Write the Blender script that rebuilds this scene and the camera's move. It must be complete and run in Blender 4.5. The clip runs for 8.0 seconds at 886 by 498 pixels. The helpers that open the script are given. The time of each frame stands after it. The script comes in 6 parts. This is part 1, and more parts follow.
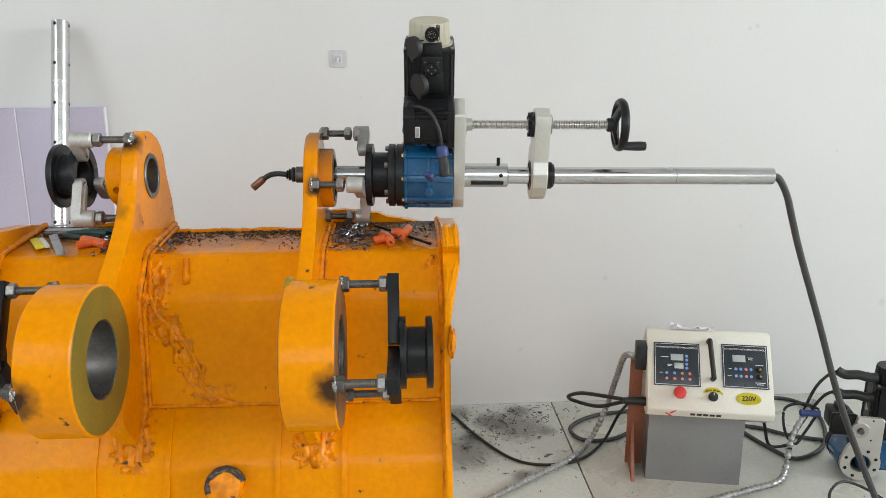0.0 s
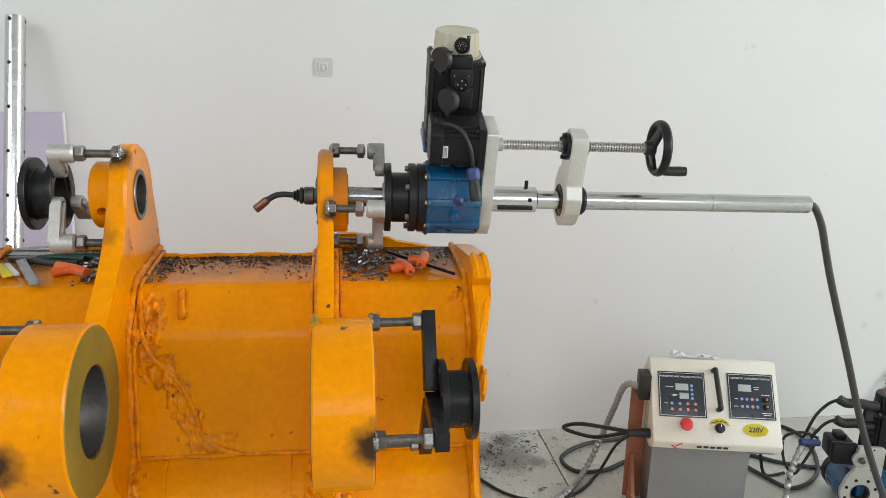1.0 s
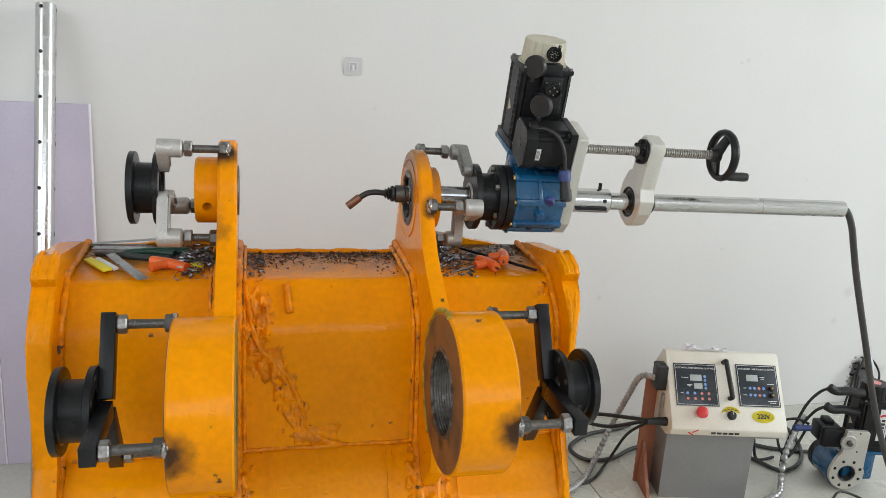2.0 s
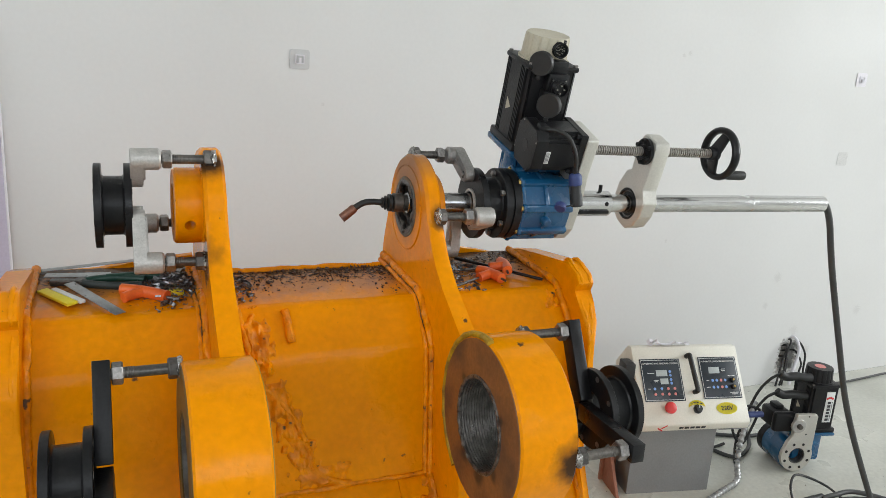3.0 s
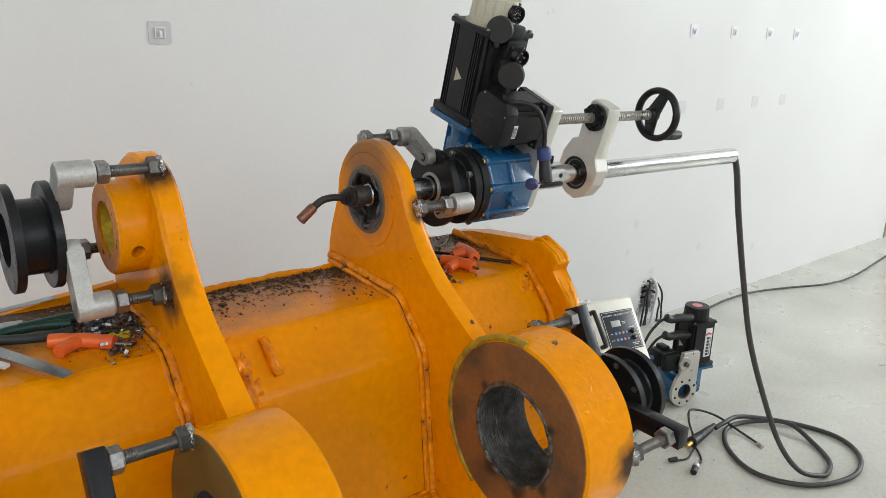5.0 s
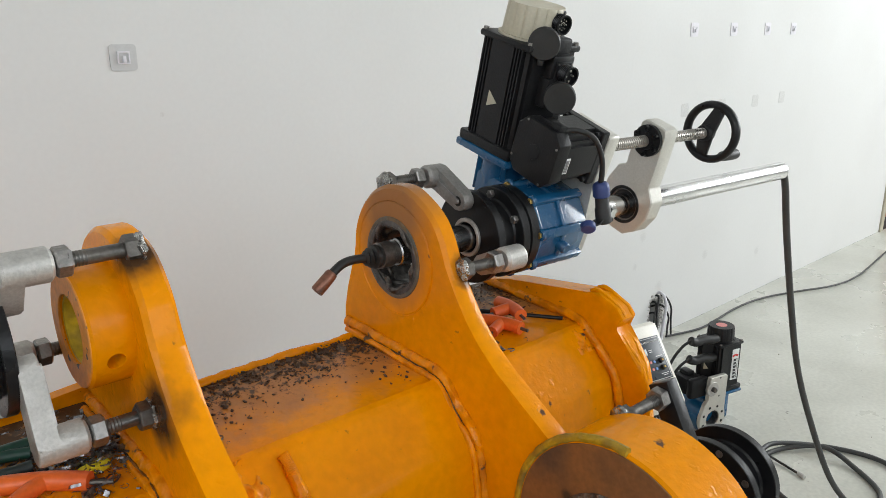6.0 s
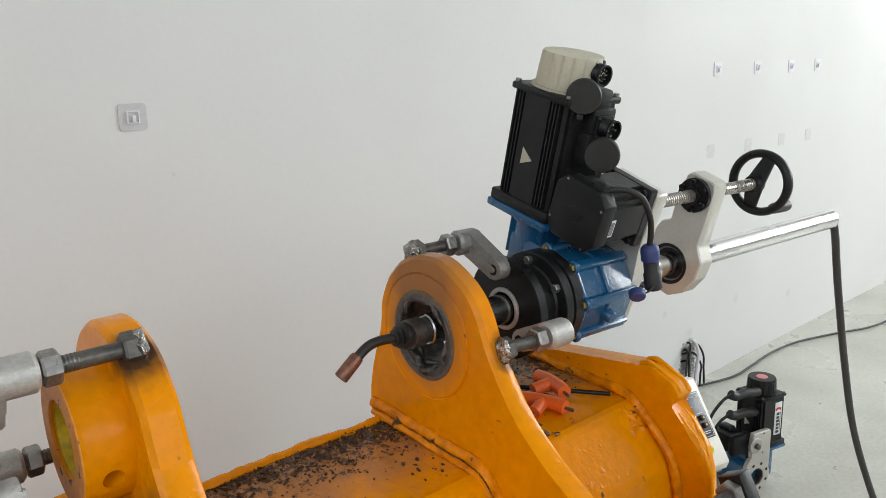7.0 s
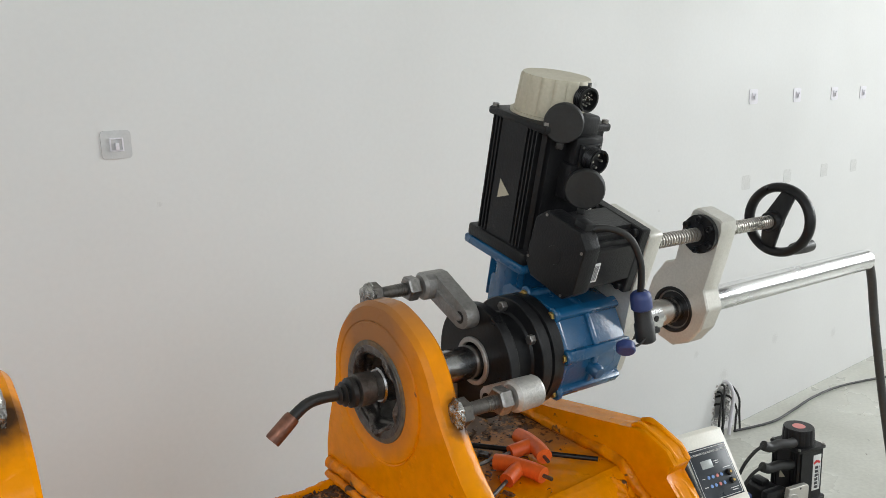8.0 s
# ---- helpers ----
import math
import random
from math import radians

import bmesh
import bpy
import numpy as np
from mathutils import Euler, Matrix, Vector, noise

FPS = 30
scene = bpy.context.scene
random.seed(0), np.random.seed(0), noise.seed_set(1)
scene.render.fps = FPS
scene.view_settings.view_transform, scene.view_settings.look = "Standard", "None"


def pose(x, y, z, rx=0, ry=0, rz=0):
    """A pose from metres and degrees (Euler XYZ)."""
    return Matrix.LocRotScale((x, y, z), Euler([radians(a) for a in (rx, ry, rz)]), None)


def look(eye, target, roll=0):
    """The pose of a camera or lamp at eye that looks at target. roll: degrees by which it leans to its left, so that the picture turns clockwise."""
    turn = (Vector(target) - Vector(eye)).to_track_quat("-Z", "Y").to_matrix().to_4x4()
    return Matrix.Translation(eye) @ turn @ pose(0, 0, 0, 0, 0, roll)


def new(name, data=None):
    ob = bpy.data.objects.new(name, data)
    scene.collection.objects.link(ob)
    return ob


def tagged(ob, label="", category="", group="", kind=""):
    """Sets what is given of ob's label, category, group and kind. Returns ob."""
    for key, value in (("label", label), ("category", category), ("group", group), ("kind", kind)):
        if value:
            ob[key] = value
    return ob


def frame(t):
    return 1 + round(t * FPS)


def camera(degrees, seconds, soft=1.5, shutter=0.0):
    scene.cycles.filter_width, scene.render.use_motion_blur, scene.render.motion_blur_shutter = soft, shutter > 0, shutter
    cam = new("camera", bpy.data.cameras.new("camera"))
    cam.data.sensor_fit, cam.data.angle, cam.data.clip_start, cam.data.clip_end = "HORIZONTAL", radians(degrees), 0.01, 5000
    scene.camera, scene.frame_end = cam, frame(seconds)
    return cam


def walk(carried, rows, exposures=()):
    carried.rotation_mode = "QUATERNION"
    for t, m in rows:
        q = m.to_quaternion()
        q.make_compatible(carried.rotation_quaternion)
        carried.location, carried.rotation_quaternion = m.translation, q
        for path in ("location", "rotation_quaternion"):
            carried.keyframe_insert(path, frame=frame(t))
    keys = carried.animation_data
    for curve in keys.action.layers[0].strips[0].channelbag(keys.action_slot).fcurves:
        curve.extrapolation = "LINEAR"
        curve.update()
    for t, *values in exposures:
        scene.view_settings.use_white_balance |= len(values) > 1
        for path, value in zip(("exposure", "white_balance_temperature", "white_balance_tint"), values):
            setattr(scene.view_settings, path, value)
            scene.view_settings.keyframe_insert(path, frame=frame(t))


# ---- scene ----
cam = camera(60.2, 8.0, 0.6)
PATH = [
    (0, (-0.132, 0.369, 1.509), (-0.014, 2.297, 0.99), -0.3),
    (0.5, (-0.238, 0.489, 1.53), (-0.041, 2.413, 1.023), 0.4),
    (1, (-0.329, 0.56, 1.512), (-0.036, 2.476, 1.017), 1.5),
    (1.5, (-0.528, 0.538, 1.51), (-0.131, 2.438, 1.024), 2.6),
    (1.7, (-0.626, 0.539, 1.509), (-0.184, 2.428, 1.025), 3.1),
    (2.8, (-0.894, 0.734, 1.521), (-0.169, 2.528, 1.016), 3.8),
    (3, (-0.939, 0.787, 1.512), (-0.146, 2.554, 1.012), 3.8),
    (3.5, (-1.102, 0.872, 1.514), (-0.148, 2.555, 1.006), 3.7),
    (4, (-1.249, 0.915, 1.509), (-0.159, 2.508, 0.986), 3.4),
    (4.5, (-1.249, 0.985, 1.506), (-0.074, 2.509, 0.962), 2.8),
    (4.7, (-1.217, 1.031, 1.509), (-0.02, 2.533, 0.952), 2.5),
    (5.8, (-1.058, 1.355, 1.514), (0.226, 2.778, 0.942), 0.3),
    (6, (-1.06, 1.407, 1.528), (0.226, 2.832, 0.968), -0.2),
    (6.5, (-1.06, 1.491, 1.533), (0.232, 2.928, 1.019), -1.1),
    (7, (-0.999, 1.516, 1.546), (0.277, 2.986, 1.087), -1.7),
    (7.5, (-0.893, 1.536, 1.543), (0.348, 3.049, 1.132), -1.9),
    (8, (-0.832, 1.541, 1.535), (0.367, 3.095, 1.151), -1.7),
]
EXPOSURES = [(0, 0.31), (1.7, 0.27), (3.5, 0.19), (4.5, 0.20), (6.5, 0.17), (8, 0.10)]
walk(cam, [(t, look(eye, target, roll)) for t, eye, target, roll in PATH], EXPOSURES)

# ---- light ----
world = bpy.data.worlds.new("world")
scene.world = world
world.use_nodes = True
wn = world.node_tree.nodes
sky = wn.new("ShaderNodeTexSky")
sky.sky_type, sky.sun_disc = "NISHITA", False
sky.sun_elevation, sky.sun_rotation = radians(40), radians(120)
world.node_tree.links.new(sky.outputs[0], wn["Background"].inputs[0])
wn["Background"].inputs[1].default_value = 0.1


def window_or_fill_light(name, m, sx, sy, watts, colour=(0.955, 0.993, 1.0)):
    """Daylight entering by one opening; the west one is an added fill."""
    d = bpy.data.lights.new(name, "AREA")
    d.shape, d.size, d.size_y, d.energy, d.color = "RECTANGLE", sx, sy, watts, colour
    ob = new(name, d)
    ob.matrix_world = m
    return ob


window_or_fill_light("daylight_east", look((7.9, -0.6, 3.3), (0, 0.8, 0.9)), 4.6, 2.6, 370)
window_or_fill_light("daylight_south", look((0.4, -4.9, 3.55), (0.4, 3, 0.7)), 5.6, 2.3, 95)
# added fill, no known window: brightens the faces turned to the left
window_or_fill_light("fill_west", look((-3.9, -0.6, 3.0), (0, 2.0, 0.7)), 3.6, 2.2, 65)


# ---- materials ----
def mat(name, colour, rough=0.5, metal=0.0, second=None, scale=6.0, mix=0.5, fine=90.0, grain=0.12, bump=0.15, coat=0.0,
        spots=None, spot_scale=30.0, spot_cut=0.7, detail=6.0, stretch=(1, 1, 1), distance=0.002, lump=0.0, spec=0.5):
    """A surface with broad stains (second), fine grain, optional spots and a fine relief, in metres of the object."""
    m = bpy.data.materials.new(name)
    m.use_nodes = True
    n, l = m.node_tree.nodes, m.node_tree.links
    b = n["Principled BSDF"]
    b.inputs["Metallic"].default_value = metal
    b.inputs["Coat Weight"].default_value = coat
    b.inputs["Specular IOR Level"].default_value = spec
    b.inputs["Coat Roughness"].default_value = 0.12
    tc = n.new("ShaderNodeTexCoord")
    mp = n.new("ShaderNodeMapping")
    mp.inputs["Scale"].default_value = stretch
    l.new(tc.outputs["Object"], mp.inputs[0])

    def noise_tex(s, d=detail):
        t = n.new("ShaderNodeTexNoise")
        t.inputs["Scale"].default_value, t.inputs["Detail"].default_value = s, d
        l.new(mp.outputs[0], t.inputs[0])
        return t.outputs[0]

    def ramp(src, a, c, lo=0.0, hi=1.0):
        r = n.new("ShaderNodeMapRange")
        r.inputs[1].default_value, r.inputs[2].default_value, r.inputs[3].default_value, r.inputs[4].default_value = a, c, lo, hi
        l.new(src, r.inputs[0])
        return r.outputs[0]

    def blend(fac, c1, c2, kind="MIX"):
        x = n.new("ShaderNodeMix")
        x.data_type, x.blend_type = "RGBA", kind
        for sock, val in ((x.inputs[0], fac), (x.inputs[6], c1), (x.inputs[7], c2)):
            if isinstance(val, (int, float)):
                sock.default_value = val
            elif isinstance(val, tuple):
                sock.default_value = (*val, 1)
            else:
                l.new(val, sock)
        return x.outputs[2]

    broad, small = noise_tex(scale), noise_tex(fine, 3)
    second = second or tuple(c * 0.8 for c in colour)
    col = blend(ramp(broad, 0.42, 0.68, 0, mix), colour, second)
    g = ramp(small, 0.3, 0.7, 1 - grain, 1 + grain)
    gc = n.new("ShaderNodeCombineColor")
    for i in range(3):
        l.new(g, gc.inputs[i])
    col = blend(1.0, col, gc.outputs[0], "MULTIPLY")
    if spots:
        s = ramp(noise_tex(spot_scale, 8), spot_cut, spot_cut + 0.04)
        col = blend(s, col, spots)
    l.new(col, b.inputs["Base Color"])
    l.new(ramp(broad, 0.3, 0.7, max(rough - 0.08, 0.03), min(rough + 0.1, 1)), b.inputs["Roughness"])
    bp = n.new("ShaderNodeBump")
    bp.inputs["Strength"].default_value, bp.inputs["Distance"].default_value = bump, distance
    height = small
    if lump:
        hm = n.new("ShaderNodeMath")
        hm.operation = "MULTIPLY_ADD"
        l.new(ramp(noise_tex(lump, 2), 0.62, 0.74, 0, 1), hm.inputs[0])
        hm.inputs[1].default_value = 0.6
        l.new(small, hm.inputs[2])
        height = hm.outputs[0]
    l.new(height, bp.inputs["Height"])
    l.new(bp.outputs[0], b.inputs["Normal"])
    return m


ORANGE = mat("orange_paint", (0.83, 0.285, 0.0), 0.17, 0, (0.70, 0.215, 0.0), 5, 0.6, 70, 0.06, 0.30, 0.0,
             (0.10, 0.045, 0.02), 34, 0.70, lump=55, spec=0.14, distance=0.003)
ORANGE_WORN = mat("worn_orange_paint", (0.80, 0.29, 0.03), 0.5, 0, (0.42, 0.17, 0.06), 9, 0.75, 120, 0.12, 0.35, 0,
                  (0.05, 0.035, 0.03), 60, 0.66)
WELD_PAINT = mat("painted_weld", (0.83, 0.27, 0.0), 0.32, 0, (0.52, 0.145, 0.0), 26, 0.95, 70, 0.14, 0.7, 0.0,
                 (0.09, 0.045, 0.02), 40, 0.64, distance=0.005, spec=0.25)
WELD_DARK = mat("burnt_weld", (0.07, 0.06, 0.055), 0.42, 0.7, (0.22, 0.2, 0.18), 60, 0.8, 160, 0.3, 0.9, distance=0.005)
WELD_BRIGHT = mat("bright_weld_spatter", (0.40, 0.39, 0.37), 0.24, 0.9, (0.06, 0.055, 0.05), 70, 0.9, 160, 0.3, 0.9, distance=0.004)
SOOT = mat("soot_on_paint", (0.035, 0.025, 0.02), 0.7, 0, (0.25, 0.10, 0.01), 30, 0.9, 120, 0.2, 0.3)
RING_FACE = mat("brown_primer", (0.21, 0.085, 0.028), 0.55, 0, (0.075, 0.04, 0.025), 11, 0.9, 140, 0.14, 0.25)
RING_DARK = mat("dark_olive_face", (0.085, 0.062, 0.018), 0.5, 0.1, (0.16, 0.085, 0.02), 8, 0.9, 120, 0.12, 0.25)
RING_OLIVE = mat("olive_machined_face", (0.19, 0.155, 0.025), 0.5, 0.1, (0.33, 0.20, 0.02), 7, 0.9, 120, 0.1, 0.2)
BORE = mat("rough_bored_steel", (0.075, 0.07, 0.065), 0.35, 0.75, (0.2, 0.19, 0.18), 40, 0.6, 120, 0.25, 0.6)
BORE_CLEAN = mat("bored_steel", (0.2, 0.19, 0.18), 0.35, 0.85, (0.1, 0.09, 0.08), 20, 0.6, 120, 0.15, 0.2)
BLACK = mat("black_oxide_steel", (0.010, 0.010, 0.011), 0.34, 0.1, (0.020, 0.020, 0.021), 20, 0.7, 200, 0.15, 0.15, spec=0.28)
STUD = mat("dark_stud_steel", (0.10, 0.095, 0.09), 0.38, 0.75, (0.18, 0.16, 0.14), 40, 0.7, 220, 0.2, 0.2)
NUT = mat("grey_nut_steel", (0.22, 0.21, 0.2), 0.35, 0.8, (0.33, 0.31, 0.29), 50, 0.7, 200, 0.2, 0.2)
CAST_GREY = mat("grey_cast_iron", (0.31, 0.30, 0.285), 0.45, 0.5, (0.23, 0.22, 0.21), 22, 0.7, 200, 0.12, 0.5)
CAST = mat("cast_aluminium", (0.50, 0.485, 0.46), 0.45, 0.55, (0.36, 0.345, 0.325), 22, 0.7, 260, 0.1, 0.35)
CHROME = mat("bright_ground_steel", (0.62, 0.62, 0.62), 0.2, 1.0, (0.5, 0.5, 0.5), 30, 0.4, 200, 0.05, 0.05, stretch=(0.3, 1, 1))
SCREW = mat("threaded_steel", (0.48, 0.46, 0.43), 0.3, 0.9, (0.34, 0.32, 0.3), 40, 0.6, 200, 0.1, 0.1)
BLUE = mat("blue_gearbox_paint", (0.007, 0.082, 0.19), 0.25, 0, (0.005, 0.060, 0.145), 14, 0.7, 160, 0.07, 0.25, 0.3)
BLUE_CAP = mat("blue_plastic", (0.03, 0.05, 0.17), 0.45, 0, None, 14, 0.5, 160, 0.07, 0.1)
MOTOR = mat("black_motor_paint", (0.009, 0.009, 0.010), 0.38, 0.0, (0.016, 0.016, 0.017), 16, 0.7, 320, 0.2, 0.25, spec=0.25)
BEIGE = mat("beige_cap_paint", (0.47, 0.43, 0.33), 0.5, 0, (0.40, 0.36, 0.27), 12, 0.6, 200, 0.06, 0.15)
PLATE = mat("milled_aluminium", (0.60, 0.585, 0.54), 0.36, 0.5, (0.50, 0.48, 0.43), 10, 0.6, 260, 0.06, 0.12)
COPPER = mat("copper_nozzle", (0.23, 0.105, 0.07), 0.4, 0.7, (0.13, 0.075, 0.06), 60, 0.8, 200, 0.15, 0.2)
RUBBER = mat("black_rubber", (0.011, 0.011, 0.011), 0.5, 0, (0.02, 0.02, 0.02), 30, 0.6, 200, 0.12, 0.2)
HOSE = mat("grey_black_hose", (0.035, 0.036, 0.036), 0.5, 0, (0.05, 0.05, 0.048), 20, 0.6, 240, 0.15, 0.2)
CONDUIT = mat("ribbed_metal_conduit", (0.42, 0.42, 0.42), 0.35, 0.7, (0.3, 0.3, 0.3), 30, 0.6, 200, 0.12, 0.2)
BOX = mat("cream_box_paint", (0.72, 0.70, 0.62), 0.42, 0, (0.65, 0.62, 0.54), 9, 0.6, 180, 0.04, 0.1)
STAND = mat("grey_sheet_metal", (0.27, 0.275, 0.28), 0.42, 0.3, (0.23, 0.235, 0.24), 7, 0.6, 160, 0.05, 0.1)
BOARD_RED = mat("red_brown_board", (0.34, 0.135, 0.08), 0.6, 0, (0.26, 0.10, 0.06), 9, 0.7, 120, 0.1, 0.2)
PANEL = mat("dark_panel_film", (0.022, 0.03, 0.04), 0.3, 0, None, 12, 0.4, 200, 0.05, 0.02)
SCREEN = mat("grey_display", (0.42, 0.46, 0.46), 0.25, 0, None, 12, 0.4, 200, 0.04, 0.02)
INK = mat("white_print", (0.72, 0.73, 0.72), 0.5, 0, None, 12, 0.2, 200, 0.03, 0.02)
DARK_INK = mat("dark_print", (0.03, 0.03, 0.035), 0.5, 0, None, 12, 0.2, 200, 0.03, 0.02)
RED = mat("red_plastic", (0.62, 0.03, 0.03), 0.38, 0, None, 12, 0.4, 200, 0.05, 0.03)
PINK = mat("salmon_button", (0.70, 0.24, 0.22), 0.4, 0, None, 12, 0.3, 200, 0.05, 0.03)
PALE_BLUE = mat("blue_button", (0.20, 0.36, 0.72), 0.4, 0, None, 12, 0.3, 200, 0.05, 0.03)
YELLOW = mat("yellow_sticker", (0.86, 0.74, 0.03), 0.5, 0, None, 12, 0.3, 200, 0.05, 0.03)
GREEN = mat("dark_green_grip", (0.008, 0.045, 0.03), 0.45, 0, None, 20, 0.4, 200, 0.1, 0.1)
GREY_GRIP = mat("dark_grey_grip", (0.022, 0.032, 0.03), 0.5, 0, None, 20, 0.4, 200, 0.1, 0.1)
TOOL_ORANGE = mat("orange_red_plastic", (0.85, 0.16, 0.025), 0.4, 0, (0.62, 0.09, 0.02), 20, 0.6, 200, 0.06, 0.05)
RULE = mat("steel_rule", (0.36, 0.37, 0.37), 0.32, 0.8, (0.26, 0.26, 0.26), 30, 0.6, 200, 0.1, 0.1)
CHIPS = mat("steel_swarf", (0.25, 0.25, 0.26), 0.32, 0.85, (0.06, 0.05, 0.05), 120, 0.9, 300, 0.2, 0.1)
CRUMBS = mat("rust_crumbs", (0.055, 0.032, 0.02), 0.85, 0.0, (0.11, 0.05, 0.02), 90, 0.9, 300, 0.2, 0.1)
FOAM = mat("lilac_foam_board", (0.50, 0.455, 0.56), 0.7, 0, (0.46, 0.415, 0.52), 4, 0.6, 160, 0.04, 0.1)
FOAM_EDGE = mat("white_foam_edge", (0.72, 0.70, 0.74), 0.7, 0, None, 4, 0.3, 160, 0.04, 0.1)
WALL = mat("white_wall_paint", (0.655, 0.652, 0.645), 0.62, 0, (0.625, 0.62, 0.61), 1.3, 0.8, 70, 0.012, 0.06,
           0, (0.60, 0.59, 0.58), 9.0, 0.755)
CEILING = mat("grey_ceiling_paint", (0.55, 0.55, 0.54), 0.7, 0, None, 2, 0.2, 70, 0.02, 0.05)
FLOOR = mat("pale_concrete", (0.60, 0.60, 0.54), 0.3, 0, (0.50, 0.50, 0.445), 2.2, 0.9, 60, 0.07, 0.07,
            0, (0.20, 0.19, 0.165), 13.0, 0.7)
JOINT = mat("dark_joint_filler", (0.05, 0.048, 0.045), 0.8, 0, None, 12, 0.4, 120, 0.1, 0.2)
PLATE_CLEAR = mat("translucent_plastic", (0.55, 0.55, 0.55), 0.2, 0, (0.47, 0.47, 0.47), 30, 0.4, 200, 0.03, 0.03, 0.3)
SMUDGE = mat("grey_scuff", (0.59, 0.585, 0.575), 0.7, 0, (0.52, 0.515, 0.505), 60, 0.4, 200, 0.1, 0.1)
PLASTER = mat("raw_plaster", (0.30, 0.28, 0.26), 0.85, 0, (0.12, 0.11, 0.10), 40, 0.8, 160, 0.2, 0.4)
PLASTER_PALE = mat("pale_plaster", (0.55, 0.54, 0.52), 0.9, 0, (0.30, 0.28, 0.26), 60, 0.8, 160, 0.2, 0.4)
BRASS = mat("brass_fitting", (0.50, 0.33, 0.10), 0.35, 0.9, None, 30, 0.5, 200, 0.1, 0.1)


# ---- building ----
def link(name, bm, material, parent=None, label="", smooth=40):
    me = bpy.data.meshes.new(name)
    bmesh.ops.recalc_face_normals(bm, faces=bm.faces)
    bm.to_mesh(me)
    bm.free()
    me.materials.append(material)
    if smooth:
        me.shade_smooth()
        me.set_sharp_from_angle(angle=radians(smooth))
    ob = new(name, me)
    if parent:
        ob.parent = parent
    if label:
        ob["label"] = label
    return ob


def part(name, bm, material, parent, label="", smooth=40):
    return link(name, bm, material, parent, label, smooth)


def thing(name, m, label, category, group="", kind=""):
    ob = new(name)
    ob.empty_display_size = 0.05
    ob.matrix_world = m
    return tagged(ob, label, category, group, kind)


def solid(name, bm, material, label, category, m=None, group="", kind="", smooth=40):
    ob = link(name, bm, material, None, "", smooth)
    if m is not None:
        ob.matrix_world = m
    return tagged(ob, label, category, group, kind)


def B():
    return bmesh.new()


def box(bm, lo, hi, bevel=0.0, m=None, seg=2):
    lo, hi = Vector(lo), Vector(hi)
    c = bmesh.ops.create_cube(bm, size=1, matrix=Matrix.LocRotScale((lo + hi) / 2, None, hi - lo))
    vs = c["verts"]
    if bevel:
        es = list({e for v in vs for e in v.link_edges})
        r = bmesh.ops.bevel(bm, geom=es, offset=bevel, segments=seg, affect="EDGES", profile=0.5)
        vs = list({v for f in r["faces"] for v in f.verts} | {v for v in vs if v.is_valid})
    if m is not None:
        seen = set(vs)
        for f in bm.faces:
            if any(v in seen for v in f.verts):
                seen.update(f.verts)
        bmesh.ops.transform(bm, matrix=m, verts=list(seen))
    return bm


def lathe(bm, profile, centre=(0, 0, 0), axis="x", seg=40, closed=True, m=None):
    """Turn a profile of (along, radius) about an axis; closed joins the last ring to the first (a ring or tube)."""
    rings = []
    for a, r in profile:
        ring = []
        for i in range(1 if r < 1e-6 else seg):
            t = 2 * math.pi * i / seg
            c, s = r * math.cos(t), r * math.sin(t)
            p = {"x": (a, c, s), "y": (s, a, c), "z": (c, s, a)}[axis]
            p = Vector(p) + Vector(centre)
            ring.append(bm.verts.new(m @ p if m is not None else p))
        rings.append(ring)
    pairs = list(zip(rings, rings[1:])) + ([(rings[-1], rings[0])] if closed else [])
    for a, b in pairs:
        for i in range(seg):
            j = (i + 1) % seg
            q = [a[i % len(a)], a[j % len(a)], b[j % len(b)], b[i % len(b)]]
            q = [v for k, v in enumerate(q) if v not in q[:k]]
            if len(q) > 2:
                bm.faces.new(q)
    return bm


def rod(bm, p0, p1, r, r1=None, seg=20, ch=0.0):
    """A rod between two points with chamfered ends."""
    p0, p1 = Vector(p0), Vector(p1)
    d = p1 - p0
    m = Matrix.Translation(p0) @ d.to_track_quat("X", "Z").to_matrix().to_4x4()
    r1 = r if r1 is None else r1
    n = d.length
    ch = min(ch, r * 0.5, r1 * 0.5)
    prof = [(0, 0), (0, r - ch), (ch, r), (n - ch, r1), (n, r1 - ch), (n, 0)] if ch else [(0, 0), (0, r), (n, r1), (n, 0)]
    return lathe(bm, prof, (0, 0, 0), "x", seg, False, m)


def ring(bm, x0, x1, ro, ri, centre=(0, 0, 0), ch=0.002, seg=48, axis="x"):
    return lathe(bm, [(x0, ri + ch), (x0, ro - ch), (x0 + ch, ro), (x1 - ch, ro), (x1, ro - ch), (x1, ri + ch), (x1 - ch, ri), (x0 + ch, ri)],
                 centre, axis, seg)


def prism(bm, poly, x0, x1, bevel=0.0, m=None, seg=2):
    """A polygon in (y, z) drawn out along x."""
    a = [bm.verts.new((x0, y, z)) for y, z in poly]
    b = [bm.verts.new((x1, y, z)) for y, z in poly]
    fs = [bm.faces.new(a), bm.faces.new(b[::-1])]
    for i in range(len(a)):
        j = (i + 1) % len(a)
        fs.append(bm.faces.new((a[i], b[i], b[j], a[j])))
    vs = a + b
    if bevel:
        es = list({e for f in fs for e in f.edges})
        r = bmesh.ops.bevel(bm, geom=es, offset=bevel, segments=seg, affect="EDGES", profile=0.5)
        vs = list({v for f in r["faces"] for v in f.verts} | {v for v in vs if v.is_valid})
        seen = set(vs)
        for f in bm.faces:
            if any(v in seen for v in f.verts):
                seen.update(f.verts)
        vs = list(seen)
    if m is not None:
        bmesh.ops.transform(bm, matrix=m, verts=vs)
    return bm


